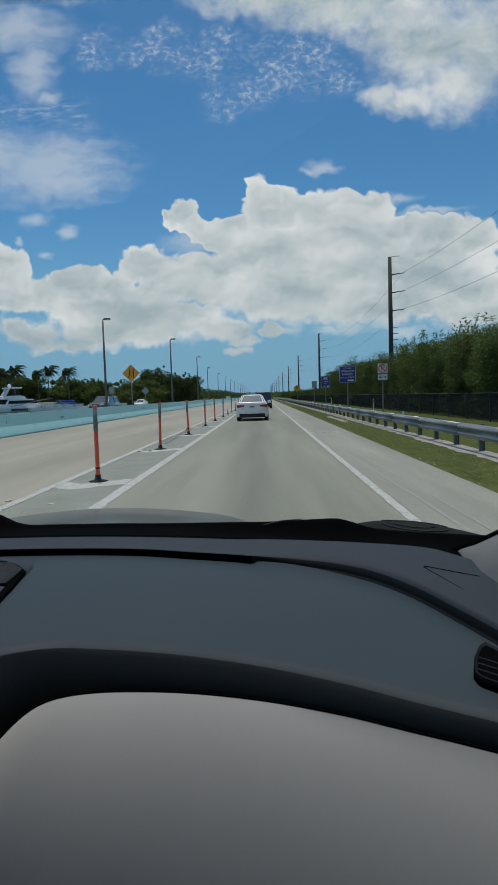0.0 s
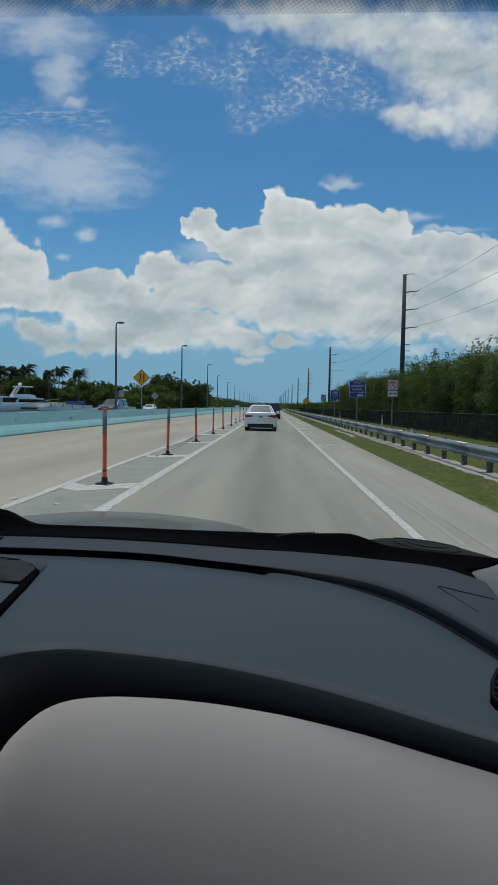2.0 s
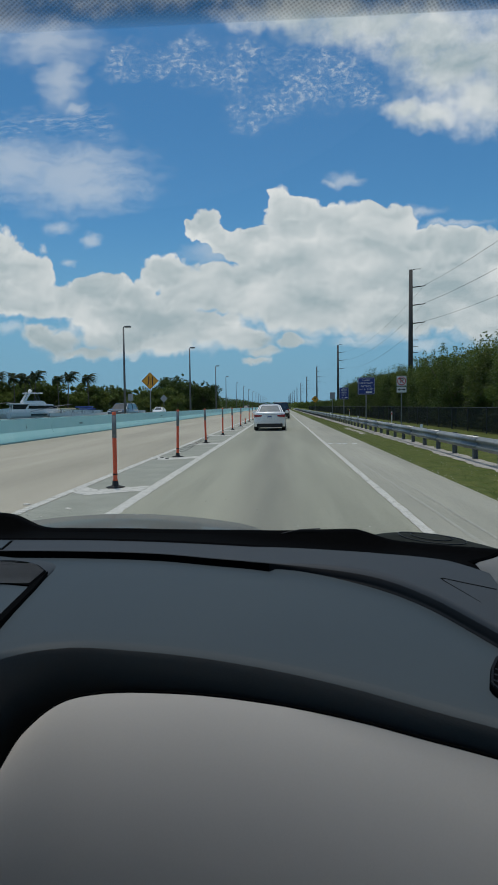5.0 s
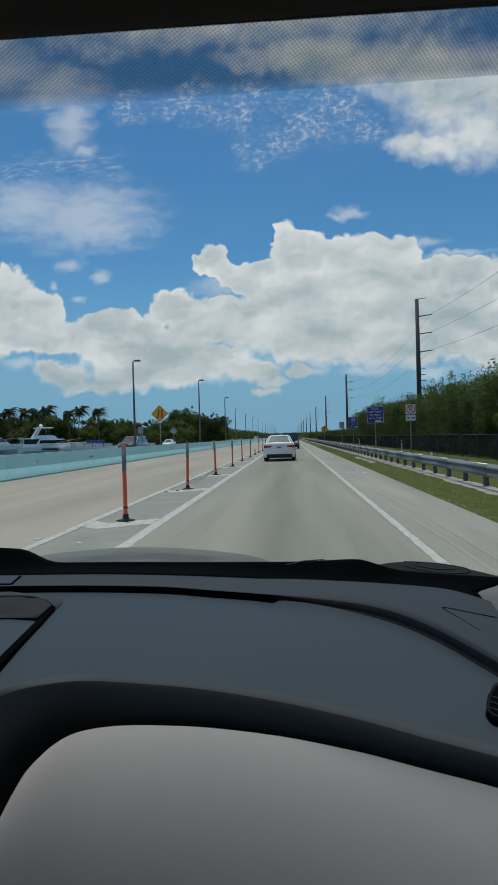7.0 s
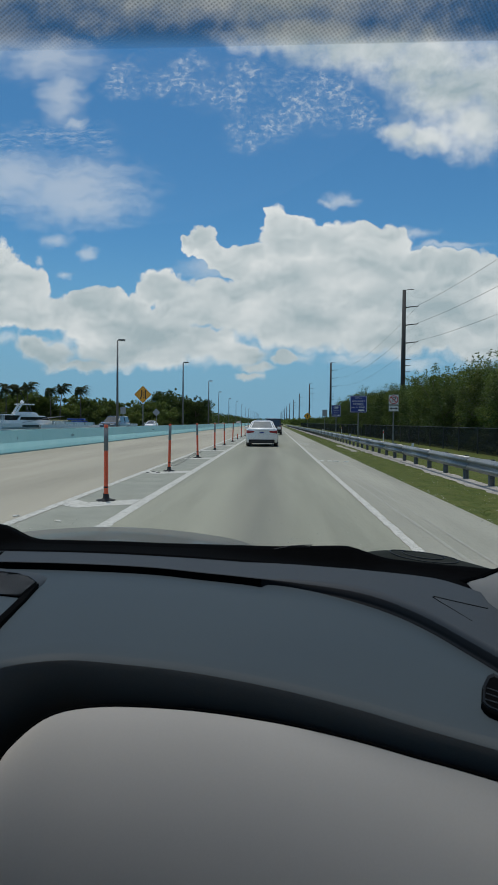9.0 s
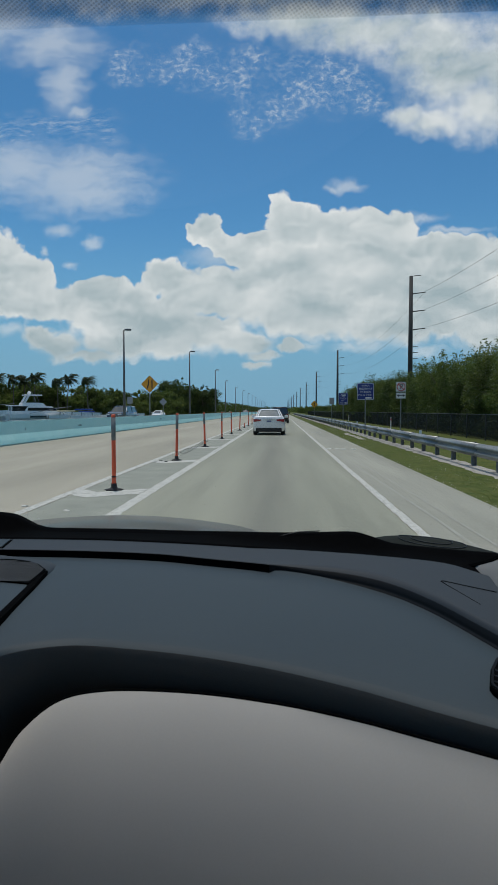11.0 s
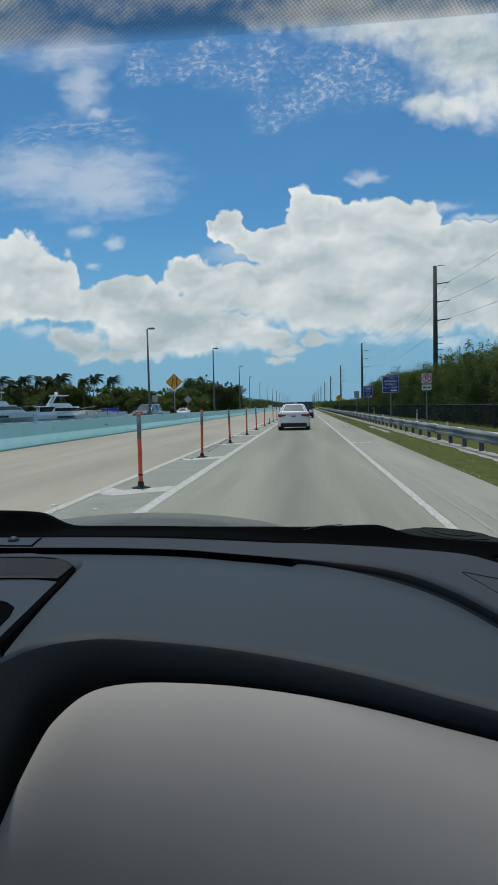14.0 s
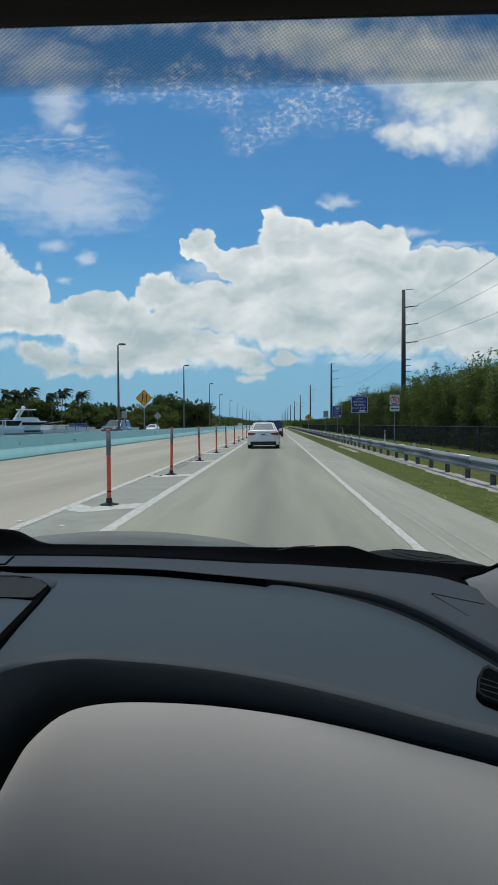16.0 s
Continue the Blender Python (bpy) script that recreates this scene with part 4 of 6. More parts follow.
def no_parking(at, both):
    t = thing("road_sign", "white no parking sign over a double arrow plate", "road sign", "", at)
    sign_post(t, 3.12, 0.032)
    bm = bmesh.new()
    sign_plate(bm, 0.61, 0.61, 2.80, 0, 0.04)
    p = part("panel", bm, "sign_white", t)
    bm = bmesh.new()
    frame_band(bm, 0.585, 0.585, 2.80, -0.003, 0.035, 0.012)
    part("border", bm, "sign_black", p)
    letters("P", 0.46, "sign_black", p, (0.01, -0.004, 2.80))
    bm = bmesh.new()
    a = [bm.verts.new((0.265 * math.cos(k * math.tau / 32), -0.006, 2.80 + 0.265 * math.sin(k * math.tau / 32))) for k in range(32)]
    b = [bm.verts.new((0.215 * math.cos(k * math.tau / 32), -0.006, 2.80 + 0.215 * math.sin(k * math.tau / 32))) for k in range(32)]
    for k in range(32):
        bm.faces.new((a[k], a[(k + 1) % 32], b[(k + 1) % 32], b[k]))
    part("ring", bm, "sign_red", p)
    bm = bmesh.new()
    bm.faces.new([bm.verts.new((x, -0.008, 2.80 + z)) for x, z in ((-0.18, 0.14), (-0.14, 0.18), (0.18, -0.14), (0.14, -0.18))])
    part("slash", bm, "sign_red", p)
    bm = bmesh.new()
    sign_plate(bm, 0.60, 0.36, 2.27, 0, 0.03)
    q = part("arrow_panel", bm, "sign_white", t)
    bm = bmesh.new()
    frame_band(bm, 0.575, 0.335, 2.27, -0.003, 0.025, 0.010)
    part("border", bm, "sign_black", q)
    bm = bmesh.new()
    box(bm, -0.20, 0.14, -0.006, -0.003, 2.25, 2.29)
    for sx in ((1, -1) if both else (1,)):
        bm.faces.new([bm.verts.new((sx * x, -0.006, z)) for x, z in ((0.24, 2.27), (0.11, 2.36), (0.14, 2.27), (0.11, 2.18))])
    part("arrow", bm, "sign_black", q)
    return t


no_parking((7.3, 40.0, 0), True)


def diamond_sign(at, side, material, label, ink=None, height=3.2, turn=0.0):
    t = thing("warning_sign", label, "road sign", at=at, turn=turn)
    sign_post(t, height, 0.04)
    bm = bmesh.new()
    sign_plate(bm, side, side, 0, 0, 0.05)
    p = part("panel", bm, material, t)
    p.matrix_basis = pose(0, 0, height, 0, 45, 0)
    if ink:
        bm = bmesh.new()
        frame_band(bm, side * 0.94, side * 0.94, 0, -0.003, 0.04, 0.025)
        part("border", bm, "sign_black", p)
        bm = bmesh.new()
        k = side
        if ink == "merge":
            for pts in (((-0.24, -0.36), (-0.15, -0.36), (-0.05, 0.0), (-0.05, 0.36), (-0.14, 0.36), (-0.14, 0.02)), ((0.15, -0.36), (0.24, -0.36), (0.24, 0.36), (0.15, 0.36))):
                bm.faces.new([bm.verts.new((x * k, -0.004, z * k)) for x, z in pts])
            for i in range(3):
                box(bm, 0.015 * k, 0.055 * k, -0.006, -0.003, (-0.30 + 0.2 * i) * k, (-0.20 + 0.2 * i) * k)
        else:
            for pts in (((-0.06, -0.34), (0.06, -0.34), (0.06, 0.1), (-0.06, 0.1)), ((-0.17, 0.1), (0.17, 0.1), (0, 0.36))):
                bm.faces.new([bm.verts.new((x * k, -0.004, z * k)) for x, z in pts])
        o = part("symbol", bm, "sign_black", p)
        o.matrix_basis = pose(0, -0.001, 0, 0, -45, 0)
    return t


diamond_sign((-13.0, 64, 0), 1.22, "sign_yellow", "yellow diamond lane merge sign with black symbol", "merge", 4.0)
diamond_sign((-20.4, 112, 0), 0.95, "sign_back", "bare grey back of a diamond road sign", None, 2.9)
diamond_sign((7.8, 152, 0), 1.22, "sign_yellow", "yellow diamond road sign with black arrow", "arrow", 2.85)
for x, y, w, h, z in ((-19.9, 85, 0.7, 0.9, 2.75), (7.8, 100, 0.75, 1.0, 2.85)):
    t = thing("road_sign", "plain grey metal back of a rectangular road sign", "road sign", at=(x, y, 0))
    sign_post(t, z + h / 2, 0.04)
    bm = bmesh.new()
    sign_plate(bm, w, h, z, 0, 0.05)
    part("panel", bm, "sign_back", t)
for y in (11, 39.5, 70):
    t = thing("delineator", "thin white roadside delineator post beside the fence", "post", at=(8.3, y + 10, 0))
    bm = bmesh.new()
    box(bm, -0.04, 0.04, -0.012, 0.012, -0.02, 0.85, 0.006)
    part("shaft", bm, "sign_white", t)
    bm = bmesh.new()
    box(bm, -0.035, 0.035, -0.017, -0.012, 0.62, 0.76)
    part("reflector", bm, "sign_red", t)


# ---- vehicles ----
def rounded_section(y, z0, z1, half, top_half, r=0.10, n=4):
    """A car's cross section at y: a box with a narrower top and rounded corners."""
    pts = []
    for sx in (1, -1):
        low = (sx * half * 0.97, z0)
        mid = (sx * half, z0 + (z1 - z0) * 0.35)
        up = (sx * half * 0.985, z0 + (z1 - z0) * 0.72)
        rim = (sx * top_half, z1 - r * 0.25)
        inner = (sx * (top_half - r), z1)
        pts.append([low, mid, up, rim, inner] if sx == 1 else [inner, rim, up, mid, low])
    return [(x, y, z) for x, z in pts[0] + pts[1]]


def wheel(t, x, y, r, w):
    bm = bmesh.new()
    n = 20
    loft(bm, [[(x + dx, y + rr * math.cos(k * math.tau / n), r + rr * math.sin(k * math.tau / n)) for k in range(n)]
              for dx, rr in ((-w / 2, r * 0.62), (-w / 2, r * 0.93), (-w / 2 + 0.03, r), (w / 2 - 0.03, r), (w / 2, r * 0.93), (w / 2, r * 0.62))])
    wh = part("wheel", bm, "rubber", t, "black tyre", True)
    bm = bmesh.new()
    side = 1 if x > 0 else -1
    for k in range(5):
        a = k * math.tau / 5
        tube(bm, (x + side * w * 0.46, y, r), (x + side * w * 0.46, y + 0.6 * r * math.cos(a), r + 0.6 * r * math.sin(a)), 0.04, 0.05, 6)
    loft(bm, [[(x + side * dx, y + rr * math.cos(k * math.tau / n), r + rr * math.sin(k * math.tau / n)) for k in range(n)]
              for dx, rr in ((w * 0.40, r * 0.60), (w * 0.51, r * 0.62), (w * 0.51, r * 0.56), (w * 0.40, r * 0.54))])
    part("rim", bm, "rim", wh)


def vehicle(name, label, category, paint, length, half, stations, cabin, wheel_r, tall, at, turn, lit_tail=False, plate=True, group=""):
    """stations: (share of length from the tail, bottom, top); cabin: tail foot, roof tail, roof nose, nose foot as shares, and the belt and roof heights."""
    t = thing(name, label, category, group, at, turn)
    bm = bmesh.new()
    secs = []
    for s, z0, z1, k in stations:
        secs.append(rounded_section(s * length, z0, z1, half * k, half * k * 0.93))
    loft(bm, secs)
    body = part("body", bm, paint, t, "", True)
    c0, c1, c2, c3, belt, roof = cabin
    gh = half * (0.92 if tall else 0.86)
    rh = half * (0.74 if tall else 0.60)

    def glass_ring(s0, s1, f, grow=0.0):
        # ring of the cabin at height share f
        y0, y1 = (c0 + (c1 - c0) * f) * length - grow, (c3 + (c2 - c3) * f) * length + grow
        w = gh + (rh - gh) * f + grow
        z = belt + (roof - belt) * f
        return [(-w * 0.86, y0, z), (w * 0.86, y0, z), (w, y0 + 0.16, z), (w, y1 - 0.22, z), (w * 0.86, y1, z), (-w * 0.86, y1, z), (-w, y1 - 0.22, z), (-w, y0 + 0.16, z)]
    bm = bmesh.new()
    loft(bm, [glass_ring(0, 0, f) for f in (-0.12, 0.0, 0.5, 0.95)])
    glass = part("windows", bm, "car_glass", t, "dark window glass")
    # rear window: reflected sky painted in as a paler glass colour
    if not tall:
        bm = bmesh.new()
        lo, hi = glass_ring(0, 0, 0.10, 0.008), glass_ring(0, 0, 0.86, 0.008)
        grid(bm, [[(lo[i][0] * 0.97, lo[i][1], lo[i][2]) for i in (0, 1)], [(hi[i][0] * 0.97, hi[i][1], hi[i][2]) for i in (0, 1)]])
        thick(part("rear_window", bm, "pale_glass", glass, "rear window with the sky's reflection painted pale"), 0.004)
    bm = bmesh.new()
    low, mid = glass_ring(0, 0, 0.90, 0.012), glass_ring(0, 0, 0.985, 0.004)
    top = [(x * 0.86, y + (0.12 if y < 0.5 * length * (c1 + c2) else -0.12), roof + 0.035) for x, y, z in mid]
    loft(bm, [low, mid, top])
    part("roof", bm, paint, t, "", True)
    a, b = glass_ring(0, 0, 0.0, 0.006), glass_ring(0, 0, 0.93, 0.006)
    for i in (1, 2, 3, 4):
        for sgn in (1, -1):
            pa, pb = Vector(a[i]), Vector(b[i])
            pa.x, pb.x = sgn * abs(pa.x), sgn * abs(pb.x)
            bm = bmesh.new()
            tube(bm, pa, pb, 0.038, 0.034, 6)
            part("pillar", bm, paint, t)
    for sgn in (1, -1):
        bm = bmesh.new()
        y = (c1 + c2) / 2 * length
        tube(bm, (sgn * gh, y, belt), (sgn * rh, y, roof), 0.04, 0.04, 6)
        part("pillar", bm, "plastic", t)
        bm = bmesh.new()
        box(bm, sgn * (half + 0.09) - 0.10, sgn * (half + 0.09) + 0.10, (c3 - 0.06) * length - 0.06, (c3 - 0.06) * length + 0.05, belt - 0.02, belt + 0.14, 0.03)
        part("mirror", bm, paint, t)
    # rear
    y = stations[0][0] * length
    zt = stations[0][2]
    for sgn in (1, -1):
        bm = bmesh.new()
        zz = zt - 0.16 if not tall else zt - 0.22
        hh = 0.085 if not tall else 0.20
        pts = [(sgn * half * 0.96, zz + hh), (sgn * half * 0.46, zz + hh * 0.55), (sgn * half * 0.50, zz - hh * 0.4), (sgn * half * 0.94, zz - hh)] if not tall else \
              [(sgn * half * 0.93, zz + hh), (sgn * half * 0.74, zz + hh), (sgn * half * 0.76, zz - hh), (sgn * half * 0.95, zz - hh)]
        loft(bm, [[(x, y - 0.035, z) for x, z in pts], [(x * 0.985, y + 0.22, z) for x, z in pts]])
        part("tail_light", bm, "tail", t, "red tail light")
        bm = bmesh.new()
        yf = stations[-1][0] * length
        zf = stations[-1][2] - 0.10
        loft(bm, [[(sgn * x, yf + dy, zf + z) for x, z in ((half * 0.86, 0.09), (half * 0.45, 0.03), (half * 0.47, -0.07), (half * 0.88, -0.04))] for dy in (-0.30, 0.012)])
        part("headlight", bm, "lamp_lens", t, "clear headlight")
    bm = bmesh.new()
    box(bm, -half * 0.80, half * 0.80, y - 0.03, y + 0.10, stations[0][1] - 0.14, stations[0][1] + 0.06, 0.03)
    part("rear_bumper_insert", bm, "rubber", t, "black lower bumper insert")
    bm = bmesh.new()
    box(bm, -half * 0.80, half * 0.80, stations[-1][0] * length - 0.06, stations[-1][0] * length + 0.03, stations[-1][1] + 0.05, stations[-1][1] + 0.25, 0.03)
    part("grille", bm, "plastic", t, "black front grille")
    if plate:
        bm = bmesh.new()
        zz = zt - 0.20
        box(bm, -0.155, 0.155, y - 0.045, y - 0.02, zz - 0.075, zz + 0.075, 0.005)
        p = part("number_plate", bm, "plate", t)
        bm = bmesh.new()
        box(bm, -0.11, 0.11, y - 0.049, y - 0.044, zz - 0.03, zz + 0.03)
        part("plate_bar", bm, "sign_blue", p)
        if not tall:
            bm = bmesh.new()
            box(bm, -0.42, 0.42, y - 0.05, y - 0.01, zt - 0.085, zt - 0.065, 0.006)
            part("boot_strip", bm, "rim", t, "bright strip above the plate")
    bm = bmesh.new()
    box(bm, -half * 0.85, half * 0.85, 0.25 * length * 0.4, length * 0.92, 0.17, 0.30)
    part("underside", bm, "plastic", t)
    for y in (0.20, 0.795):
        for sgn in (1, -1):
            wheel(t, sgn * (half - 0.11), y * length, wheel_r, 0.21)
    return t


SEDAN = [(0.0, 0.34, 0.98, 0.86), (0.012, 0.27, 1.035, 0.93), (0.05, 0.22, 1.05, 0.985), (0.16, 0.20, 1.03, 1.0), (0.5, 0.20, 0.93, 1.0), (0.72, 0.20, 0.94, 1.0),
         (0.86, 0.20, 0.88, 0.98), (0.96, 0.22, 0.78, 0.90), (1.0, 0.30, 0.68, 0.74)]
SUV = [(0.0, 0.45, 1.02, 0.90), (0.012, 0.38, 1.08, 0.96), (0.05, 0.32, 1.10, 0.99), (0.5, 0.30, 1.08, 1.0), (0.74, 0.30, 1.08, 1.0), (0.80, 0.30, 1.10, 0.99), (0.95, 0.32, 1.02, 0.95), (1.0, 0.40, 0.92, 0.84)]
SUV_TALL = [(s, a + 0.05, b + 0.13, k) for s, a, b, k in SUV]
SEDAN_CABIN, SUV_CABIN = (0.055, 0.22, 0.52, 0.73, 0.95, 1.42), (0.0, 0.06, 0.60, 0.78, 1.06, 1.74)
vehicle("sedan", "white four-door sedan ahead in the lane", "car", "white_car", 4.65, 0.89, SEDAN, SEDAN_CABIN, 0.32, False, (-0.66, 35.8, 0.004), 0)
vehicle("sports_utility_car", "black sports utility car ahead of the sedan", "car", "black_car", 4.8, 0.95, SUV, SUV_CABIN, 0.37, True, (-0.08, 70.0, 0.004), 0)
vehicle("sports_utility_car", "dark grey sports utility car on the opposite road", "car", "slate_car", 5.2, 1.02, SUV_TALL, (0.0, 0.06, 0.60, 0.78, 1.2, 1.92), 0.42, True, (-18.6, 79.5, 0), 172, plate=False)
vehicle("sports_utility_car", "pale grey sports utility car far off on the opposite road", "car", "grey_car", 4.8, 0.96, SUV, SUV_CABIN, 0.38, True, (-15.8, 300.0, 0), 172, plate=False)
vehicle("sedan", "white sedan far off on the opposite road", "car", "white_car", 4.6, 0.9, SEDAN, SEDAN_CABIN, 0.32, False, (-21.6, 116.0, 0), 180, plate=False)
vehicle("sports_utility_car", "dark sports utility car far ahead in the lane", "car", "grey_car", 4.8, 0.95, SUV, SUV_CABIN, 0.37, True, (-0.2, 150.0, 0.004), 0)


# ---- boats ----
def hull(bm, length, half, height, flare=1.0):
    secs = []
    for i in range(9):
        s = i / 8
        w = half * (1 - max(0, s - 0.45) ** 2 * 3.2)
        w = max(0.03, w)
        z = height * (1 + 0.25 * s ** 2)
        secs.append([(-w, s * length, z), (-w * 0.93, s * length, z * 0.5), (-w * 0.5 * (1 - s * 0.7), s * length, -0.15 + 0.4 * max(0, s - 0.8)), (w * 0.5 * (1 - s * 0.7), s * length, -0.15 + 0.4 * max(0, s - 0.8)),
                     (w * 0.93, s * length, z * 0.5), (w, s * length, z)])
    return loft(bm, secs)


def cabin_cruiser(at, turn, size, label, canvas=None):
    t = thing("motor_boat", label, "boat", "boats in the harbour", at, turn)
    L, H = size, size * 0.17
    bm = bmesh.new()
    hull(bm, L, L * 0.16, H * 0.75)
    part("hull", bm, "boat_white", t)
    bm = bmesh.new()
    w = L * 0.12
    loft(bm, [[(-w, L * a, z), (w, L * a, z), (w, L * b, z), (-w, L * b, z)] for a, b, z in ((0.22, 0.80, H * 0.72), (0.24, 0.72, H * 1.15), (0.28, 0.64, H * 1.45))])
    part("deckhouse", bm, "boat_white", t)
    bm = bmesh.new()
    loft(bm, [[(-w * 1.01, L * a, z), (w * 1.01, L * a, z), (w * 1.01, L * b, z), (-w * 1.01, L * b, z)] for a, b, z in ((0.27, 0.738, H * 1.05), (0.285, 0.675, H * 1.33))])
    part("cabin_windows", bm, "car_glass", t, "dark cabin windows")
    bm = bmesh.new()
    loft(bm, [[(-w * k, L * a, z), (w * k, L * a, z), (w * k, L * b, z), (-w * k, L * b, z)] for k, a, b, z in ((0.9, 0.20, 0.56, H * 1.45), (0.86, 0.20, 0.52, H * 1.72), (0.80, 0.22, 0.47, H * 1.78))])
    part("flybridge", bm, "boat_white", t)
    for sx in (-1, 1):
        bm = bmesh.new()
        loft(bm, [[(sx * w * 0.84 + dx, L * y + dy, H * z) for dx, dy in ((-0.04, -0.16), (0.04, -0.16), (0.04, 0.16), (-0.04, 0.16))] for y, z in ((0.16, 0.75), (0.20, 1.45), (0.30, 2.45))])
        part("arch_leg", bm, "boat_white", t)
        bm = bmesh.new()
        tube(bm, (sx * w * 0.8, L * 0.46, H * 1.75), (sx * w * 0.75, L * 0.42, H * 2.42), 0.035, n=6)
        part("canopy_post", bm, "galv", t)
        bm = bmesh.new()
        tube(bm, (sx * w * 0.9, L * 0.03, H * 0.75), (sx * w * 0.86, L * 0.06, H * 1.46), 0.04, n=6)
        part("canopy_post", bm, "boat_white", t)
    bm = bmesh.new()
    box(bm, -w * 0.90, w * 0.90, L * 0.24, L * 0.50, H * 2.42, H * 2.52, 0.05)
    part("canopy", bm, canvas or "boat_white", t)
    bm = bmesh.new()
    box(bm, -w * 1.02, w * 1.02, L * 0.0, L * 0.42, H * 1.45, H * 1.54, 0.04)
    part("cockpit_roof", bm, "boat_white", t)
    bm = bmesh.new()
    box(bm, -w * 0.97, w * 0.97, L * 0.03, L * 0.36, H * 0.60, H * 1.02, 0.05)
    aft = part("aft_cabin", bm, "boat_white", t)
    bm = bmesh.new()
    box(bm, -w * 0.92, w * 0.92, L * 0.045, L * 0.36, H * 1.02, H * 1.45, 0.02)
    part("aft_window", bm, "car_glass", aft, "dark aft cabin glazing")
    for sx in (-1, 0, 1):
        bm = bmesh.new()
        tube(bm, (sx * w * 0.93, L * 0.04, H * 1.0), (sx * w * 0.93, L * 0.04, H * 1.46), 0.05, n=6)
        part("roof_post", bm, "boat_white", aft)
    bm = bmesh.new()
    bmesh.ops.create_uvsphere(bm, u_segments=12, v_segments=8, radius=0.26, matrix=Matrix.Translation((0, L * 0.33, H * 2.52 + 0.22)))
    part("radar_dome", bm, "boat_white", t, "", True)
    bm = bmesh.new()
    loft(bm, [[(sx * L * 0.1595 * k, L * y, H * z) for sx, y in ((-1, 0.30), (1, 0.30), (1, 0.55), (-1, 0.55))] for k, z in ((0.975, 0.42), (1.0, 0.60))])
    part("hull_windows", bm, "car_glass", t, "dark hull windows")
    for sx in (-1, 1):
        bm = bmesh.new()
        pipe(bm, [(sx * L * 0.15, L * 0.3, H * 0.8), (sx * L * 0.13, L * 0.7, H * 1.25), (0.02 * sx, L * 0.99, H * 1.45)], 0.03, n=5)
        part("bow_rail", bm, "galv", t)
    bm = bmesh.new()
    tube(bm, (0, L * 0.4, H * 2.3), (0.2, L * 0.3, H * 3.6), 0.03, 0.012, 5)
    part("aerial", bm, "galv", t)
    return t


def small_boat(at, turn, size, label, top, rise=0.20):
    t = thing("motor_boat", label, "boat", "boats in the harbour", at, turn)
    L = size
    bm = bmesh.new()
    hull(bm, L, L * 0.18, L * 0.14)
    part("hull", bm, "boat_white", t)
    bm = bmesh.new()
    box(bm, -L * 0.08, L * 0.08, L * 0.35, L * 0.52, L * 0.10, L * (rise - 0.03), 0.03)
    part("console", bm, "boat_white", t)
    bm = bmesh.new()
    for sx in (-1, 1):
        for y in (0.28, 0.56):
            tube(bm, (sx * L * 0.10, L * y, L * 0.10), (sx * L * 0.10, L * y, L * rise), 0.03, n=6)
    part("canopy_frame", bm, "galv", t)
    bm = bmesh.new()
    box(bm, -L * 0.14, L * 0.14, L * 0.22, L * 0.62, L * rise, L * (rise + 0.03), 0.04)
    part("canopy", bm, top, t)
    return t


cabin_cruiser((-36.0, 84, -0.15), -55, 8.6, "white cabin cruiser with a flybridge moored in the harbour")
cabin_cruiser((-51.0, 94, -0.2), -68, 11.0, "large white motor yacht moored in the harbour")
small_boat((-27.6, 84, 0.0), -70, 5.0, "small white boat with a blue canopy", "boat_blue", 0.24)
small_boat((-30.9, 85, 0.0), -65, 5.5, "small boat with a cream canopy", "boat_cream", 0.23)
small_boat((-50.5, 112, 0.0), 120, 7.0, "small white open boat with a pale canopy", "boat_white")
small_boat((-24.5, 116, 0.0), 100, 6.5, "small white boat moored by the trees", "boat_white")
small_boat((-33.0, 118, 0.0), 100, 7.5, "small white boat with a blue awning", "boat_blue")
for x, y in ((-62, 118), (-57.5, 119)):
    t = thing("flagpole", "thin white flagpole with a small flag flying", "flagpole", "flagpoles in the harbour", (x, y, 0))
    bm = bmesh.new()
    tube(bm, (0, 0, 0), (0, 0, 7.2), 0.05, 0.03, 8)
    part("pole", bm, "sign_white", t)
    bm = bmesh.new()
    grid(bm, [[(0.05 + 1.1 * i / 8, 0.10 * math.sin(i * 1.1), z - 0.02 * i) for i in range(9)] for z in (6.3, 7.0)])
    flag = thick(part("flag", bm, "sign_white", t, "small striped flag"), 0.01)
    for k in range(4):
        bm = bmesh.new()
        grid(bm, [[(0.05 + 1.1 * i / 8, 0.10 * math.sin(i * 1.1), z - 0.02 * i) for i in range(9)] for z in (6.31 + 0.19 * k, 6.40 + 0.19 * k)])
        thick(part("stripe", bm, "flag_red", flag), 0.022, 0.0)
    bm = bmesh.new()
    grid(bm, [[(0.05 + 1.1 * i / 8, 0.10 * math.sin(i * 1.1), z - 0.02 * i) for i in range(5)] for z in (6.62, 6.995)])
    thick(part("corner_field", bm, "flag_blue", flag), 0.034, 0.0)


# ---- trees ----
def leaves(bm_list, centre, r, count, size, rng, squash=0.8):
    vs, fs = bm_list
    for k in range(count):
        d = Vector((rng.gauss(0, 1), rng.gauss(0, 1), rng.gauss(0, 1))).normalized() * r * rng.random() ** 0.35
        d.z *= squash
        c = Vector(centre) + d
        a = Vector((rng.gauss(0, 1), rng.gauss(0, 1), rng.gauss(0, 0.6))).normalized()
        b = a.cross(Vector((rng.gauss(0, 1), rng.gauss(0, 1), rng.gauss(0, 1)))).normalized()
        s = size * rng.uniform(0.6, 1.35)
        n = len(vs)
        vs += [tuple(c - a * s), tuple(c + b * s * 0.45), tuple(c + a * s), tuple(c - b * s * 0.45)]
        fs.append((n, n + 1, n + 2, n + 3))


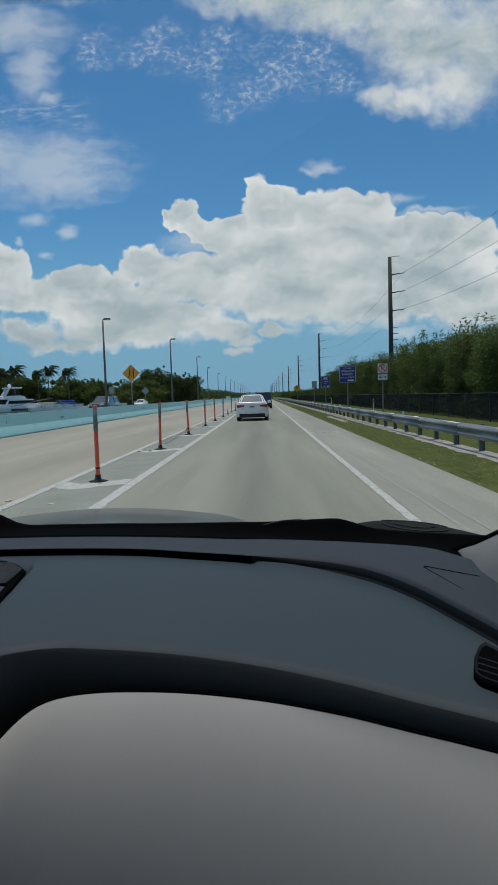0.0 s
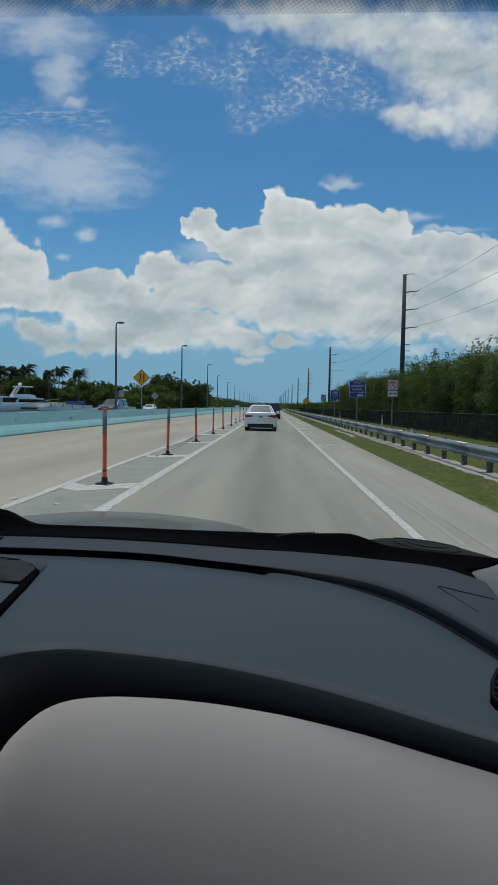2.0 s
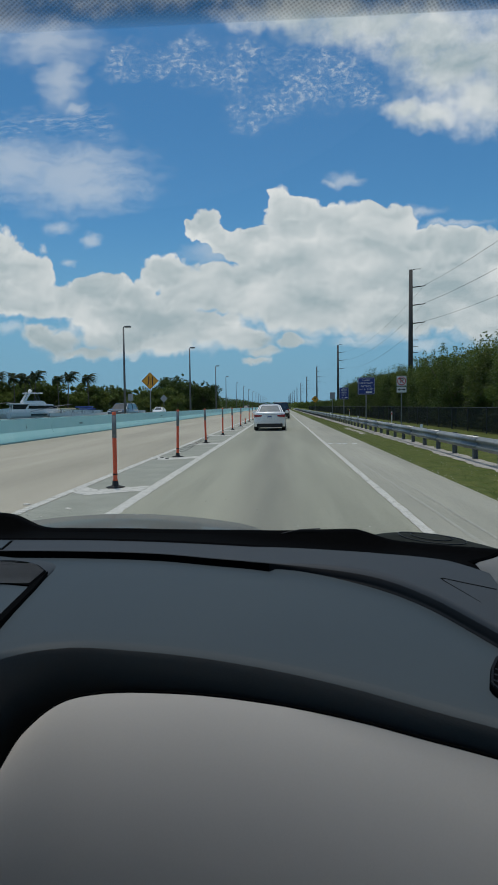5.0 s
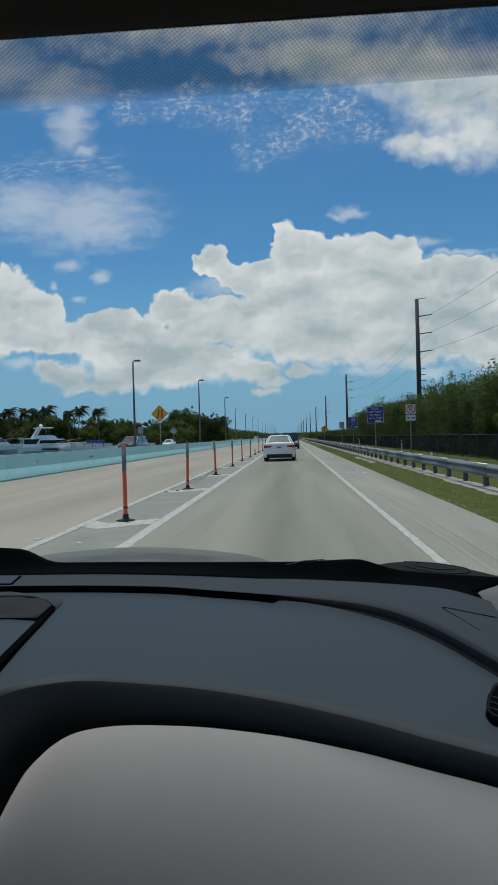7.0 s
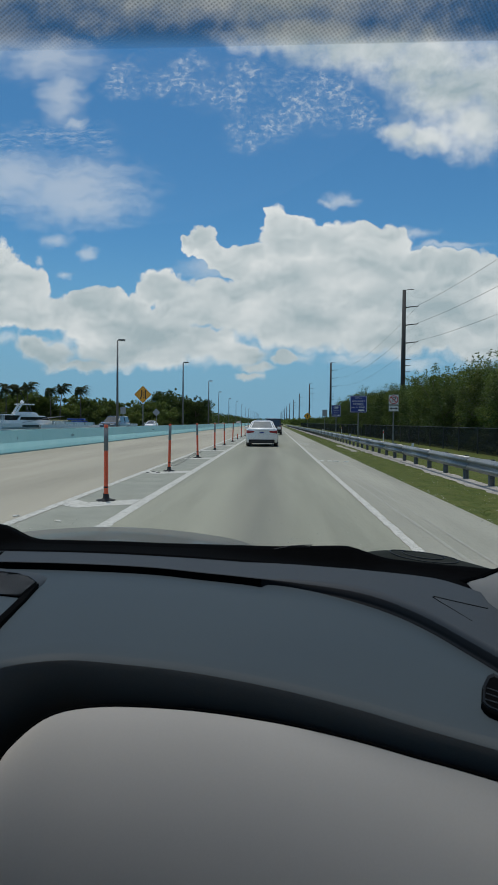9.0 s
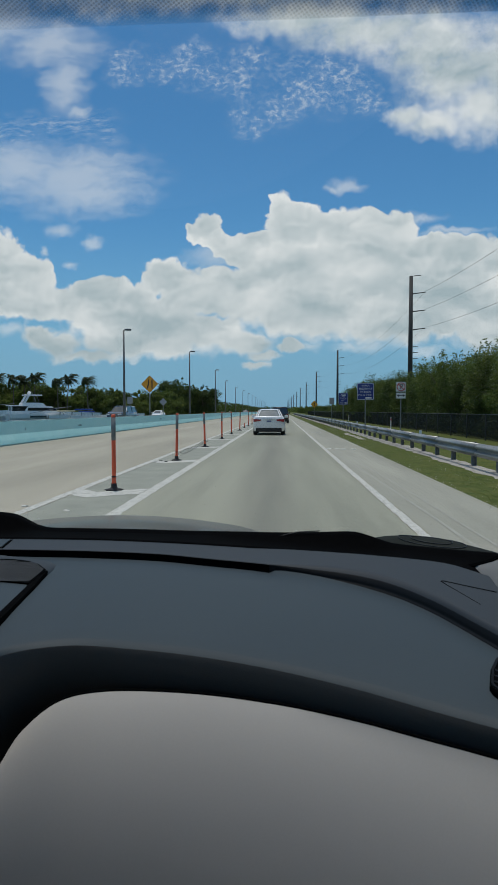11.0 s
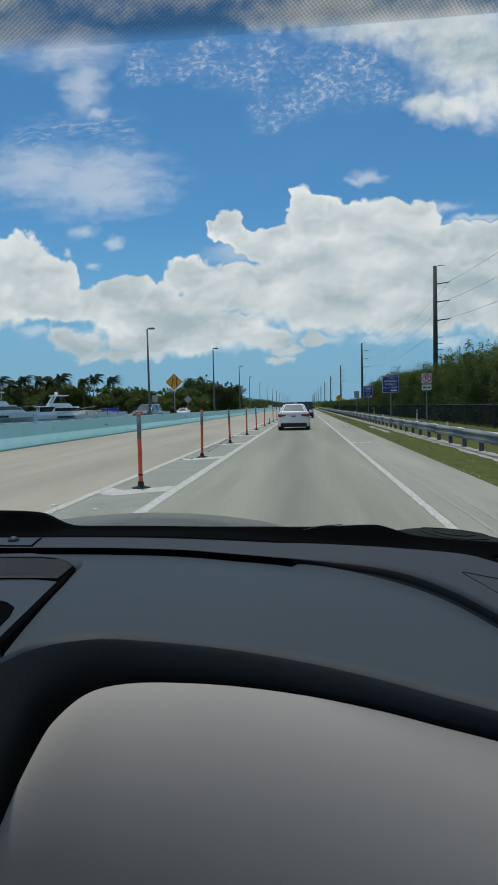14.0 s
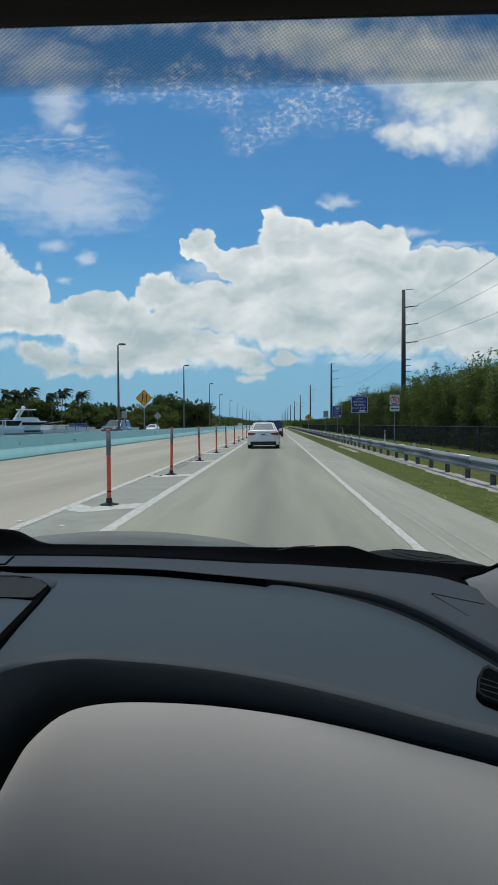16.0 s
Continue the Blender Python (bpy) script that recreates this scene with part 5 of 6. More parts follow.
def mesh_of(name, vs, fs, material, parent):
    me = bpy.data.meshes.new(name)
    me.from_pydata(vs, [], fs)
    me.materials.append(M[material])
    ob = new(name, me)
    ob.parent = parent
    return ob


def bushy_tree(seed, height, spread, label, material, category="tree", group="", clumps=40, per=230, size=0.088, low=0.12):
    rng = random.Random(seed)
    t = thing("tree", label, category, group)
    bm = bmesh.new()
    pipe(bm, [(0, 0, -0.1), (0.05, 0.03, height * 0.25), (-0.04, 0.08, height * 0.5), (0.06, 0.0, height * 0.8)], 0.11, 0.03)
    tips = []
    for k in range(9):
        a = rng.uniform(0, 6.28)
        z = height * rng.uniform(0.15, 0.6)
        e = Vector((math.cos(a) * spread * rng.uniform(0.4, 0.8), math.sin(a) * spread * rng.uniform(0.4, 0.8), min(height * 0.95, z + height * rng.uniform(0.2, 0.4))))
        pipe(bm, [(0, 0, z), tuple(e * 0.5 + Vector((0, 0, z * 0.45))), tuple(e)], 0.05, 0.012, 6)
        tips.append(e)
    part("trunk", bm, "bark", t)
    data = ([], [])
    for k in range(clumps):
        if k < len(tips):
            c = tips[k]
        else:
            f = rng.uniform(low, 0.93)
            w = spread * math.sqrt(max(0.05, 1 - abs(f - 0.5) ** 2 * 2.6)) * rng.random() ** 0.5
            a = rng.uniform(0, 6.28)
            c = Vector((w * math.cos(a), w * math.sin(a), f * height))
        leaves(data, c, rng.uniform(0.4, 0.85) * spread / 2.0, per, size, rng)
    for k in range(7):
        a, w = rng.uniform(0, 6.28), spread * rng.uniform(0, 0.7)
        leaves(data, (w * math.cos(a), w * math.sin(a), height * rng.uniform(0.95, 1.12)), 0.25, 22, size, rng, 1.8)
    mesh_of("crown", *data, material, t)
    return t


MANGROVE = "dense green roadside mangrove tree behind the fence"
kinds = [bushy_tree(s, h, w, MANGROVE, m, group="roadside thicket") for s, h, w, m in
         ((1, 5.4, 2.3, "leaf"), (2, 6.2, 2.2, "leaf"), (3, 4.8, 2.5, "leaf_dark"), (4, 5.8, 2.0, "leaf"), (5, 5.0, 2.4, "leaf_dark"))]
rng = random.Random(41)
spots = []
y = 20.0
while y < 121:
    for row in range(3):
        spots.append((11.4 + row * 2.7 + rng.uniform(-0.7, 0.7), y + rng.uniform(-1, 1) + row * 0.9, rng.uniform(0.76, 1.02) * (1 + 0.06 * row) * (0.96 if y < 50 else 0.93)))
    y += 2.5 if y < 90 else 3.2
while y < 420:
    for row in range(2):
        spots.append((12.0 + row * 3.0 + rng.uniform(-0.7, 0.7), y + rng.uniform(-1, 1), rng.uniform(0.40, 0.58)))
    y += 4.0
for k, (x, y, s) in enumerate(spots):
    m = pose(x, y, -0.02, 0, 0, rng.uniform(0, 360)) @ Matrix.Diagonal((s, s, s, 1))
    if k < len(kinds):
        kinds[k].matrix_basis = m
    else:
        copy_thing(kinds[rng.randrange(5)], m)

# low dark undergrowth behind the fence
data = ([], [])
for k in range(520):
    y = 18 + 200 * rng.random() ** 1.5
    leaves(data, (10.3 + rng.uniform(-0.5, 1.2), y, rng.uniform(0.1, 0.9)), 0.55, 26, 0.10 * (1 + y / 90), rng)
ob = mesh_of("undergrowth", *data, "leaf_dark", None)
tagged(ob, "dark green undergrowth along the foot of the fence", "bushes", kind="stuff")


def strip_of_woods(name, label, x, y0, y1, height, count, size, material, wide=6.0):
    data = ([], [])
    for k in range(count):
        s = rng.random()
        leaves(data, (x(s) + rng.uniform(-wide, wide), y0 + (y1 - y0) * s, rng.uniform(0.2, 0.85) * height * rng.uniform(0.75, 1.1)), size * 4, 16, size, rng)
    tagged(mesh_of(name, *data, material, None), label, "woods", kind="stuff")


strip_of_woods("far_woods", "far green woods along the road's edge", lambda s: 13 + 3 * s, 415, 1300, 3.8, 900, 0.4, "leaf", 4)
strip_of_woods("far_woods", "far dark woods beyond the opposite road", lambda s: -30 - 8 * s, 240, 1300, 6.5, 1300, 0.5, "leaf_dark", 5)
strip_of_woods("far_woods", "far low woods where the road ends", lambda s: -120 + 240 * s, 1320, 1321, 9.0, 700, 1.0, "leaf_dark", 10)

strip_of_woods("shore_bushes", "dense dark green bushes along the harbour's far shore", lambda s: -98 + 72 * s, 124, 150, 4.2, 900, 0.22, "leaf_shore", 3)

# trees beyond the harbour
HARBOUR = "dark green bushy tree on the harbour's far side"
far_kinds = [bushy_tree(20 + k, h, w, HARBOUR, m, group="trees beyond the harbour", clumps=34, per=170, size=0.21) for k, (h, w, m) in
             enumerate(((5.6, 3.0, "leaf_shore"), (4.8, 3.2, "leaf_shore"), (6.2, 2.9, "leaf")))]
spots = []
for k in range(64):
    s = k / 63
    spots.append((-92 + 66 * s + rng.uniform(-1.5, 1.5), 128 + 26 * s + rng.uniform(-4, 4), rng.uniform(0.85, 1.10) * (1.14 - 0.36 * s)))
for k in range(26):
    spots.append((-30 + rng.uniform(-3, 4), 165 + 4 * k, rng.uniform(0.8, 1.05)))
for k, (x, y, s) in enumerate(spots):
    m = pose(x, y, -0.02, 0, 0, rng.uniform(0, 360)) @ Matrix.Diagonal((s, s, s, 1))
    if k < 3:
        far_kinds[k].matrix_basis = m
    else:
        copy_thing(far_kinds[rng.randrange(3)], m)
big = bushy_tree(51, 8.5, 5.0, "large broad dark green tree beside the opposite road", "leaf_dark", clumps=70, per=200, size=0.23, low=0.2)
big.matrix_basis = pose(-27.0, 165, 0)
b2 = bushy_tree(52, 7.0, 4.4, "broad dark green tree beside the opposite road", "leaf_dark", clumps=60, per=190, size=0.23, low=0.2)
b2.matrix_basis = pose(-20.4, 168, 0)


def palm(seed, height, label):
    """A slim bent trunk under arching fronds, each a rib with two rows of narrow leaflets, combed by the wind."""
    rng = random.Random(seed)
    t = thing("palm_tree", label, "palm", "palms beyond the harbour")
    bm = bmesh.new()
    lean = rng.uniform(-0.7, 0.7)
    pipe(bm, [(lean * (i / 6) ** 2, 0, height * i / 6) for i in range(7)], 0.15, 0.09)
    part("trunk", bm, "palm_bark", t)
    vs, fs = [], []
    top = Vector((lean, 0, height))
    for k in range(30):
        a = k * 2.4 + rng.uniform(-0.25, 0.25)
        rise = rng.uniform(-0.2, 1.7)
        L = rng.uniform(2.0, 2.7)
        out = Vector((math.cos(a), math.sin(a), 0))

        def at(s):
            return top + out * L * s * (1 - 0.25 * s) + Vector((0.35 * L * s * s, 0, L * (rise * s - (0.62 + 0.42 * rise) * s * s)))
        for i in range(16):
            s = 0.12 + 0.88 * i / 15
            c, d = at(s), (at(s + 0.04) - at(s - 0.04)).normalized()
            side = d.cross(Vector((0, 0, 1))).normalized()
            w = 0.62 * math.sin(math.pi * min(1.0, 0.18 + 0.80 * s)) + 0.06
            for sg in (1, -1):
                n = len(vs)
                tip = c + side * sg * w * rng.uniform(0.8, 1.1) + d * 0.30 + Vector((0.12, 0, -0.45 * w))
                vs += [tuple(c - d * 0.085), tuple(c + d * 0.085), tuple(tip)]
                fs.append((n, n + 1, n + 2))
        for i in range(6):
            p, q = at(i / 6), at((i + 1) / 6)
            n = len(vs)
            vs += [tuple(p + Vector((0, 0, 0.03))), tuple(p - Vector((0, 0, 0.03))), tuple(q)]
            fs.append((n, n + 1, n + 2))
    mesh_of("crown", vs, fs, "palm_leaf", t)
    return t


PALM = "coconut palm with wind-blown fronds beyond the harbour"
palms = [palm(60, 8.4, PALM), palm(61, 7.7, PALM), palm(62, 8.8, PALM)]
for k, (x, h) in enumerate(((-58.6, 0.96), (-55.5, 1.0), (-51.6, 0.93), (-46.6, 0.92), (-54.0, 0.98), (-45.2, 0.98), (-40.9, 0.96), (-63.5, 0.95), (-67.0, 1.0))):
    m = pose(x, 132 + 0.7 * k, 0, 0, 0, (20, -15, 8)[k % 3]) @ Matrix.Scale(h, 4)
    if k < 3:
        palms[k].matrix_basis = m
    else:
        copy_thing(palms[k % 3], m)


# ---- the car that carries the camera ----
own = thing("passenger_car", "pale silver car with dark dashboard and clear windshield", "car")
own.matrix_basis = Matrix.Translation((0, 0.02, 1.36)) @ pose(0, 0, 0, -0.32, 0, 0.18) @ Matrix.Translation((0, -0.02, -1.28))
FOLD = [(-1.15, 0.655), (-0.60, 0.655), (-0.45, 0.657), (-0.37, 0.665), (-0.350, 0.690), (-0.335, 0.730), (-0.311, 0.756), (-0.28, 0.771), (-0.25, 0.777), (-0.21, 0.773), (-0.106, 0.750), (-0.007, 0.711), (0.079, 0.663), (0.151, 0.613), (0.30, 0.52), (0.50, 0.42)]
LOWER = [(-0.60, 0.72), (-0.335, 0.737), (-0.27, 0.750), (-0.21, 0.754), (-0.106, 0.733), (-0.007, 0.693), (0.079, 0.644), (0.151, 0.593), (0.30, 0.50), (0.50, 0.40)]
STEP = [(-1.15, 1.245), (-0.52, 1.238), (-0.37, 1.231), (-0.23, 1.210), (-0.12, 1.170), (-0.053, 1.146), (-0.01, 1.124), (0.047, 1.100), (0.116, 1.054), (0.172, 0.989), (0.215, 0.900), (0.25, 0.785), (0.30, 0.62), (0.50, 0.46)]
CREST = [(-1.15, 1.40), (-0.65, 1.415), (-0.33, 1.405), (-0.013, 1.31), (0.20, 1.235), (0.33, 1.165), (0.50, 1.06)]
BACK = [(-1.15, 1.37), (-0.65, 1.345), (-0.33, 1.33), (-0.013, 1.257), (0.167, 1.178), (0.249, 1.143), (0.29, 1.112), (0.315, 1.065), (0.345, 1.0), (0.50, 0.72)]
XS = [-1.15 + 1.63 * i / 150 for i in range(151)]

# front pad: from the step to the rounded fold, its back edge swelling a little beyond the slot's end
def ease(v):
    v = min(1.0, max(0.0, v))
    return v * v * (3 - 2 * v)


def swell(x, s):
    return 0.0065 * ease((x + 0.018) / 0.012) * (1 - ease(x / 0.17)) * max(0.0, 1 - s / 0.2) ** 2


bm = bmesh.new()
rows = []
for x in XS:
    a, b = through_knots(x, STEP), through_knots(x, FOLD)
    col = [(x, a + (b - a) * s, 0.998 + 0.008 * math.sin(math.pi * s) + swell(x, s)) for s in (0, 0.04, 0.08, 0.13, 0.2, 0.35, 0.5, 0.65, 0.8, 0.9)]
    col += [(x, b + 0.012, 0.9985), (x, b + 0.003, 0.9965), (x, b - 0.003, 0.9925)]
    rows.append(col)
grid(bm, rows)
pad = part("dashboard", bm, "dash", own, "grey soft dashboard top", True)

# rear pad, a little higher, rolling over into a soft valley towards the end
def step_height(x):
    return 0.012 + 0.008 * min(1.0, max(0.0, (x + 0.05) / 0.2))


bm = bmesh.new()
rows = []
for x in XS:
    a, b, h = through_knots(x, BACK), through_knots(x, STEP), step_height(x)
    r = 0.003 + 0.034 * min(1.0, max(0.0, (x + 0.01) / 0.18))
    rz = min(r, 0.95 * h)
    col = [(x, a + (b + r - a) * s, 1.0 + h) for s in (0, 0.2, 0.4, 0.6, 0.8, 0.93)]
    col += [(x, b + r * (1 - math.sin(radians(q))), 1.0 + h - rz * (1 - math.cos(radians(q)))) for q in (0, 8, 16, 24, 32, 40, 48)]
    rows.append(col)
grid(bm, rows)
part("rear_pad", bm, "dash_rear", pad, "", True)

# face of the step, its shade painted dark, black where the defroster slot runs
for name, lo, hi, material, label in (("defroster_slot", -1.16, -0.015, "seal_black", "black defroster slot"), ("step_face", -0.03, 0.49, "step_shade_vent", "face of the step, painted dark for its shade")):
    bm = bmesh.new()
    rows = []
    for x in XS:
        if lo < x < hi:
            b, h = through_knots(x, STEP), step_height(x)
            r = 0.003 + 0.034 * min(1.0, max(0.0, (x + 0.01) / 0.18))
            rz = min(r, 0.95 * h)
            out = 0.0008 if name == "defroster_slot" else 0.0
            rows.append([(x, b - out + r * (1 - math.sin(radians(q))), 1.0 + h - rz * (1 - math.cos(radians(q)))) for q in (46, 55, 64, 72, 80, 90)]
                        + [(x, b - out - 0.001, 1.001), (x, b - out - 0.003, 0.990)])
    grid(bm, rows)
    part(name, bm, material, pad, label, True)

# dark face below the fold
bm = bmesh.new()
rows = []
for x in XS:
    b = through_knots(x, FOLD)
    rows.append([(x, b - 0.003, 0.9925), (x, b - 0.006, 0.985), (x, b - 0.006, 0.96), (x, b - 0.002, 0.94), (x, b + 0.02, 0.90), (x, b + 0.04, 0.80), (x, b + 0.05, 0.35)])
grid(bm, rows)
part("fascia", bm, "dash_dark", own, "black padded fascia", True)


# pale lower panel with a rounded upper corner
PANEL = [(-0.3255, 0.815), (-0.322, 0.860), (-0.3145, 0.886), (-0.30, 0.910), (-0.264, 0.937), (-0.215, 0.947), (-0.138, 0.9530), (0.023, 0.963), (0.103, 0.968), (0.181, 0.972), (0.48, 0.975)]


def panel_top(x):
    return through_knots(x, PANEL)


bm = bmesh.new()
rows = []
n = 70
for i in range(n + 1):
    x = -0.3255 + 0.80 * (i / n) ** 2
    b, zt = through_knots(x, LOWER) - 0.006, panel_top(x)
    col = []
    for s in (0, 0.003, 0.012, 0.03, 0.06, 0.10, 0.15, 0.21, 0.28, 0.36, 0.46, 0.58):
        down = max(0.0, 0.962 - zt + s)
        bulge = 0.002 * (1 - math.exp(-s / 0.02)) + 0.036 * (1 - math.exp(-s / 0.06)) + 0.100 * (1 - math.exp(-down / 0.20))
        col.append((x - 0.055 * (1 - math.exp(-s / 0.10)) * max(0.0, 1 - (x + 0.3255) / 0.22), b - bulge + 0.004, zt - s))
    rows.append(col)
grid(bm, rows)
lower = part("lower_panel", bm, "dash_grey", own, "smooth pale grey lower dashboard panel", True)
bm = bmesh.new()
pipe(bm, [(r[0][0], r[0][1] + 0.002, r[0][2] + 0.0008) for r in rows], 0.0013, n=6)
part("panel_seam", bm, "seal_black", lower, "black gap along the panel's edge", True)

# centre cover with a rounded grille, a black edge and a soft rim
OUTER = [(-0.397, 1.074), (-0.382, 0.975), (-0.363, 0.799), (-0.353, 0.703)]
INNER = [(-0.395, 0.991), (-0.392, 0.974), (-0.376, 0.828), (-0.365, 0.727)]
GRILLE = [(-1.0, 1.150)] + [(-0.489, 1.153), (-0.457, 1.141), (-0.427, 1.116), (-0.399, 1.076), (-0.395, 1.027), (-0.393, 0.986), (-0.444, 1.001)] + [(-1.0, 0.989)]
HALO = [(-0.545, 1.231), (-0.467, 1.209), (-0.434, 1.187), (-0.408, 1.152), (-0.399, 1.118), (-0.396, 1.083)]
LENS = [(-0.461, 0.878), (-0.440, 0.879), (-0.423, 0.869), (-0.401, 0.845), (-0.390, 0.807), (-0.384, 0.765), (-0.384, 0.730)]
bm = bmesh.new()
cover = [(-1.05, 0.70), (-0.372, 0.70)] + OUTER[::-1] + GRILLE[1:4][::-1] + [(-1.05, 1.152)]
loft(bm, [[(x, y, z) for x, y in cover] for z in (0.985, 1.0098)])
mound = part("centre_cover", bm, "dash", own, "raised grey centre cover with a black edge")
bm = bmesh.new()
rows = []
ring = [(-1.0, 1.152)] + GRILLE[1:5] + OUTER[1:2]
far = [(-1.0, 1.19)] + HALO[:1] + HALO[2:6]
for p, q in zip(ring, far):
    rows.append([(p[0] + (q[0] - p[0]) * s, p[1] + (q[1] - p[1]) * s, 1.0105 - 0.0085 * s ** 1.5) for s in (0, 0.3, 0.6, 0.85, 1.0)])
grid(bm, rows)
part("cover_rim", bm, "dash_rear", mound, "", True)
bm = bmesh.new()
grid(bm, [[(p[0] + 0.004, p[1] - 0.002, 0.998)] + [(p[0] + (q[0] - p[0]) * s, p[1] + (q[1] - p[1]) * s, 1.0112 + 0.0004 * math.sin(math.pi * s)) for s in (-0.06, 0.5, 1)] for p, q in zip(OUTER + [(-0.352, 0.70)], INNER + [(-0.366, 0.70)])])
part("black_edge", bm, "seal_black", mound)
bm = bmesh.new()
loft(bm, [[(x, y, z) for x, y in GRILLE] for z in (1.006, 1.0125)])
grille = part("grille", bm, "seal_black", mound, "black slotted speaker grille")
for k in range(25):
    y = 0.997 + k * 0.0058
    end = max(x0 + (x1 - x0) * (y - y0) / (y1 - y0) for (x0, y0), (x1, y1) in zip(GRILLE[1:6], GRILLE[2:7]) if min(y0, y1) <= y <= max(y0, y1) and y0 != y1) if y < 1.13 else -0.47
    bm = bmesh.new()
    box(bm, -0.98, end - 0.004, y, y + 0.0022, 1.0125, 1.0132)
    part("slat", bm, "dash_dark", grille)
bm = bmesh.new()
c = (sum(p[0] for p in LENS) / len(LENS), sum(p[1] for p in LENS) / len(LENS))
loft(bm, [[(c[0] + (x - c[0]) * k, c[1] + (y - c[1]) * k, z) for x, y in LENS] for k, z in ((1.0, 1.005), (1.0, 1.0112), (0.9, 1.0122), (0.8, 1.0115), (0.4, 1.0135))])
part("cover_button", bm, "seal_black", mound, "small dark oval button", True)
bm = bmesh.new()
r = bmesh.ops.create_uvsphere(bm, u_segments=14, v_segments=8, radius=0.012)
for v in r["verts"]:
    v.co = Vector((v.co.x - 0.608, v.co.y + 1.292, max(1.012, 1.014 + v.co.z * 0.9)))
part("light_sensor", bm, "plastic", own, "small black domed light sensor", True)
bm = bmesh.new()
loft(bm, [[(x, y, z) for x, y in ((-0.70, 1.258), (-0.552, 1.250), (-0.566, 1.325), (-0.70, 1.33))] for z in (1.0085, 1.0145)])
part("sensor_plate", bm, "dash", own)
bm = bmesh.new()
loft(bm, [[(x, y, z) for x, y in ((-0.705, 1.252), (-0.547, 1.245), (-0.562, 1.330), (-0.705, 1.335))] for z in (1.0085, 1.0132)])
part("sensor_gap", bm, "seal_black", own, "black gap round the sensor plate")

# seam of the airbag cover on the rear pad
bm = bmesh.new()
pts = [(0.246, 0.997), (0.250, 0.972), (0.258, 0.933), (0.269, 0.876)]
pipe(bm, [(x, y, 1.020) for x, y in pts], 0.0010, 0.0004, n=5)
pipe(bm, [(0.246, 0.997, 1.020), (0.249, 0.999, 1.020), (0.275, 0.972, 1.020), (0.310, 0.937, 1.020)], 0.0011, n=5)
part("cover_seam", bm, "seal_black", own)

# air vent let into the end of the dashboard
VENT = [(0.206, 0.641), (0.220, 0.682), (0.235, 0.712), (0.244, 0.720), (0.254, 0.695), (0.268, 0.661), (0.236, 0.578), (0.223, 0.606), (0.208, 0.624), (0.206, 0.632)]
mid = (sum(p[0] for p in VENT) / len(VENT), sum(p[1] for p in VENT) / len(VENT))


def vent_ring(k, z):
    return [(mid[0] + (x - mid[0]) * k, mid[1] + (y - mid[1]) * k, z) for x, y in VENT]


bm = bmesh.new()
loft(bm, [vent_ring(1.0, 0.99), vent_ring(1.0, 1.0065), vent_ring(0.97, 1.0085), vent_ring(0.93, 1.0085)])
vent = part("air_vent", bm, "seal_black", own, "black air vent with thin slats")
bm = bmesh.new()
loft(bm, [vent_ring(0.93, 1.008), vent_ring(0.92, 1.0105), vent_ring(0.80, 1.0095), vent_ring(0.79, 1.0088)])
part("vent_frame", bm, "step_shade_vent", vent, "grey inner frame")
# no recess: a flat black plate imitates the darkness behind the slats
bm = bmesh.new()
loft(bm, [vent_ring(0.80, 1.0088), vent_ring(0.80, 1.0098)])
part("vent_cavity", bm, "seal_black", vent, "flat black plate painted as a dark hollow")
for k in range(3):
    bm = bmesh.new()
    s = (k - 1) * 0.30
    pa = [mid[i] + 0.76 * ((VENT[0][i] + VENT[1][i]) / 2 - mid[i]) + s * (VENT[3][i] - VENT[8][i]) * 0.5 for i in (0, 1)]
    pb = [mid[i] + 0.76 * ((VENT[5][i] + VENT[6][i]) / 2 - mid[i]) + s * (VENT[4][i] - VENT[7][i]) * 0.5 for i in (0, 1)]
    tube(bm, (pa[0], pa[1], 1.0102), (pb[0], pb[1], 1.0102), 0.0006, n=6)
    part("slat", bm, "dash_rear", vent)

# windshield seal, cowl, wipers, hood
COWL = [(-1.25, 1.05), (-0.75, 1.05), (-0.66, 1.046), (-0.628, 1.04), (-0.57, 1.013), (-0.5, 1.009), (-0.367, 1.009), (-0.235, 1.011), (-0.071, 1.019), (0.012, 1.023), (0.083, 1.029), (0.156, 1.035), (0.178, 1.031), (0.196, 1.026), (0.228, 1.018), (0.268, 1.017), (0.358, 1.019), (0.60, 1.03)]


def cowl_y(x):
    return through_knots(x, CREST) + 0.06


bm = bmesh.new()
rows = []
for i in range(101):
    x = -1.2 + 1.72 * i / 100
    y, z = cowl_y(x), through_knots(x, COWL)
    yb = through_knots(x, BACK)
    rows.append([(x, yb - 0.003, 1.011), (x, yb + 0.004, 1.0145), (x, yb + 0.02, 1.012), (x, y - 0.012, min(z - 0.004, 1.010)), (x, y + 0.0, z - 0.004), (x, y + 0.012, z), (x, y + 0.05, z - 0.005), (x, y + 0.12, 0.93)])
grid(bm, rows)
part("cowl", bm, "seal_black", own, "black windshield cowl", True)
bm = bmesh.new()
pipe(bm, [(-0.02, 1.385, 1.012), (0.0, 1.37, 1.018), (0.04, 1.358, 1.029), (0.083, 1.345, 1.034)], 0.0015, 0.0012, 6)
part("wiper_arm", bm, "plastic", own, "thin wiper arm edge")
COVER = [(0.16, 0.985), (0.203, 1.002), (0.241, 1.012), (0.273, 1.015), (0.315, 1.016), (0.354, 1.014), (0.392, 1.008), (0.425, 1.002), (0.60, 0.96)]
bm = bmesh.new()
rows = []
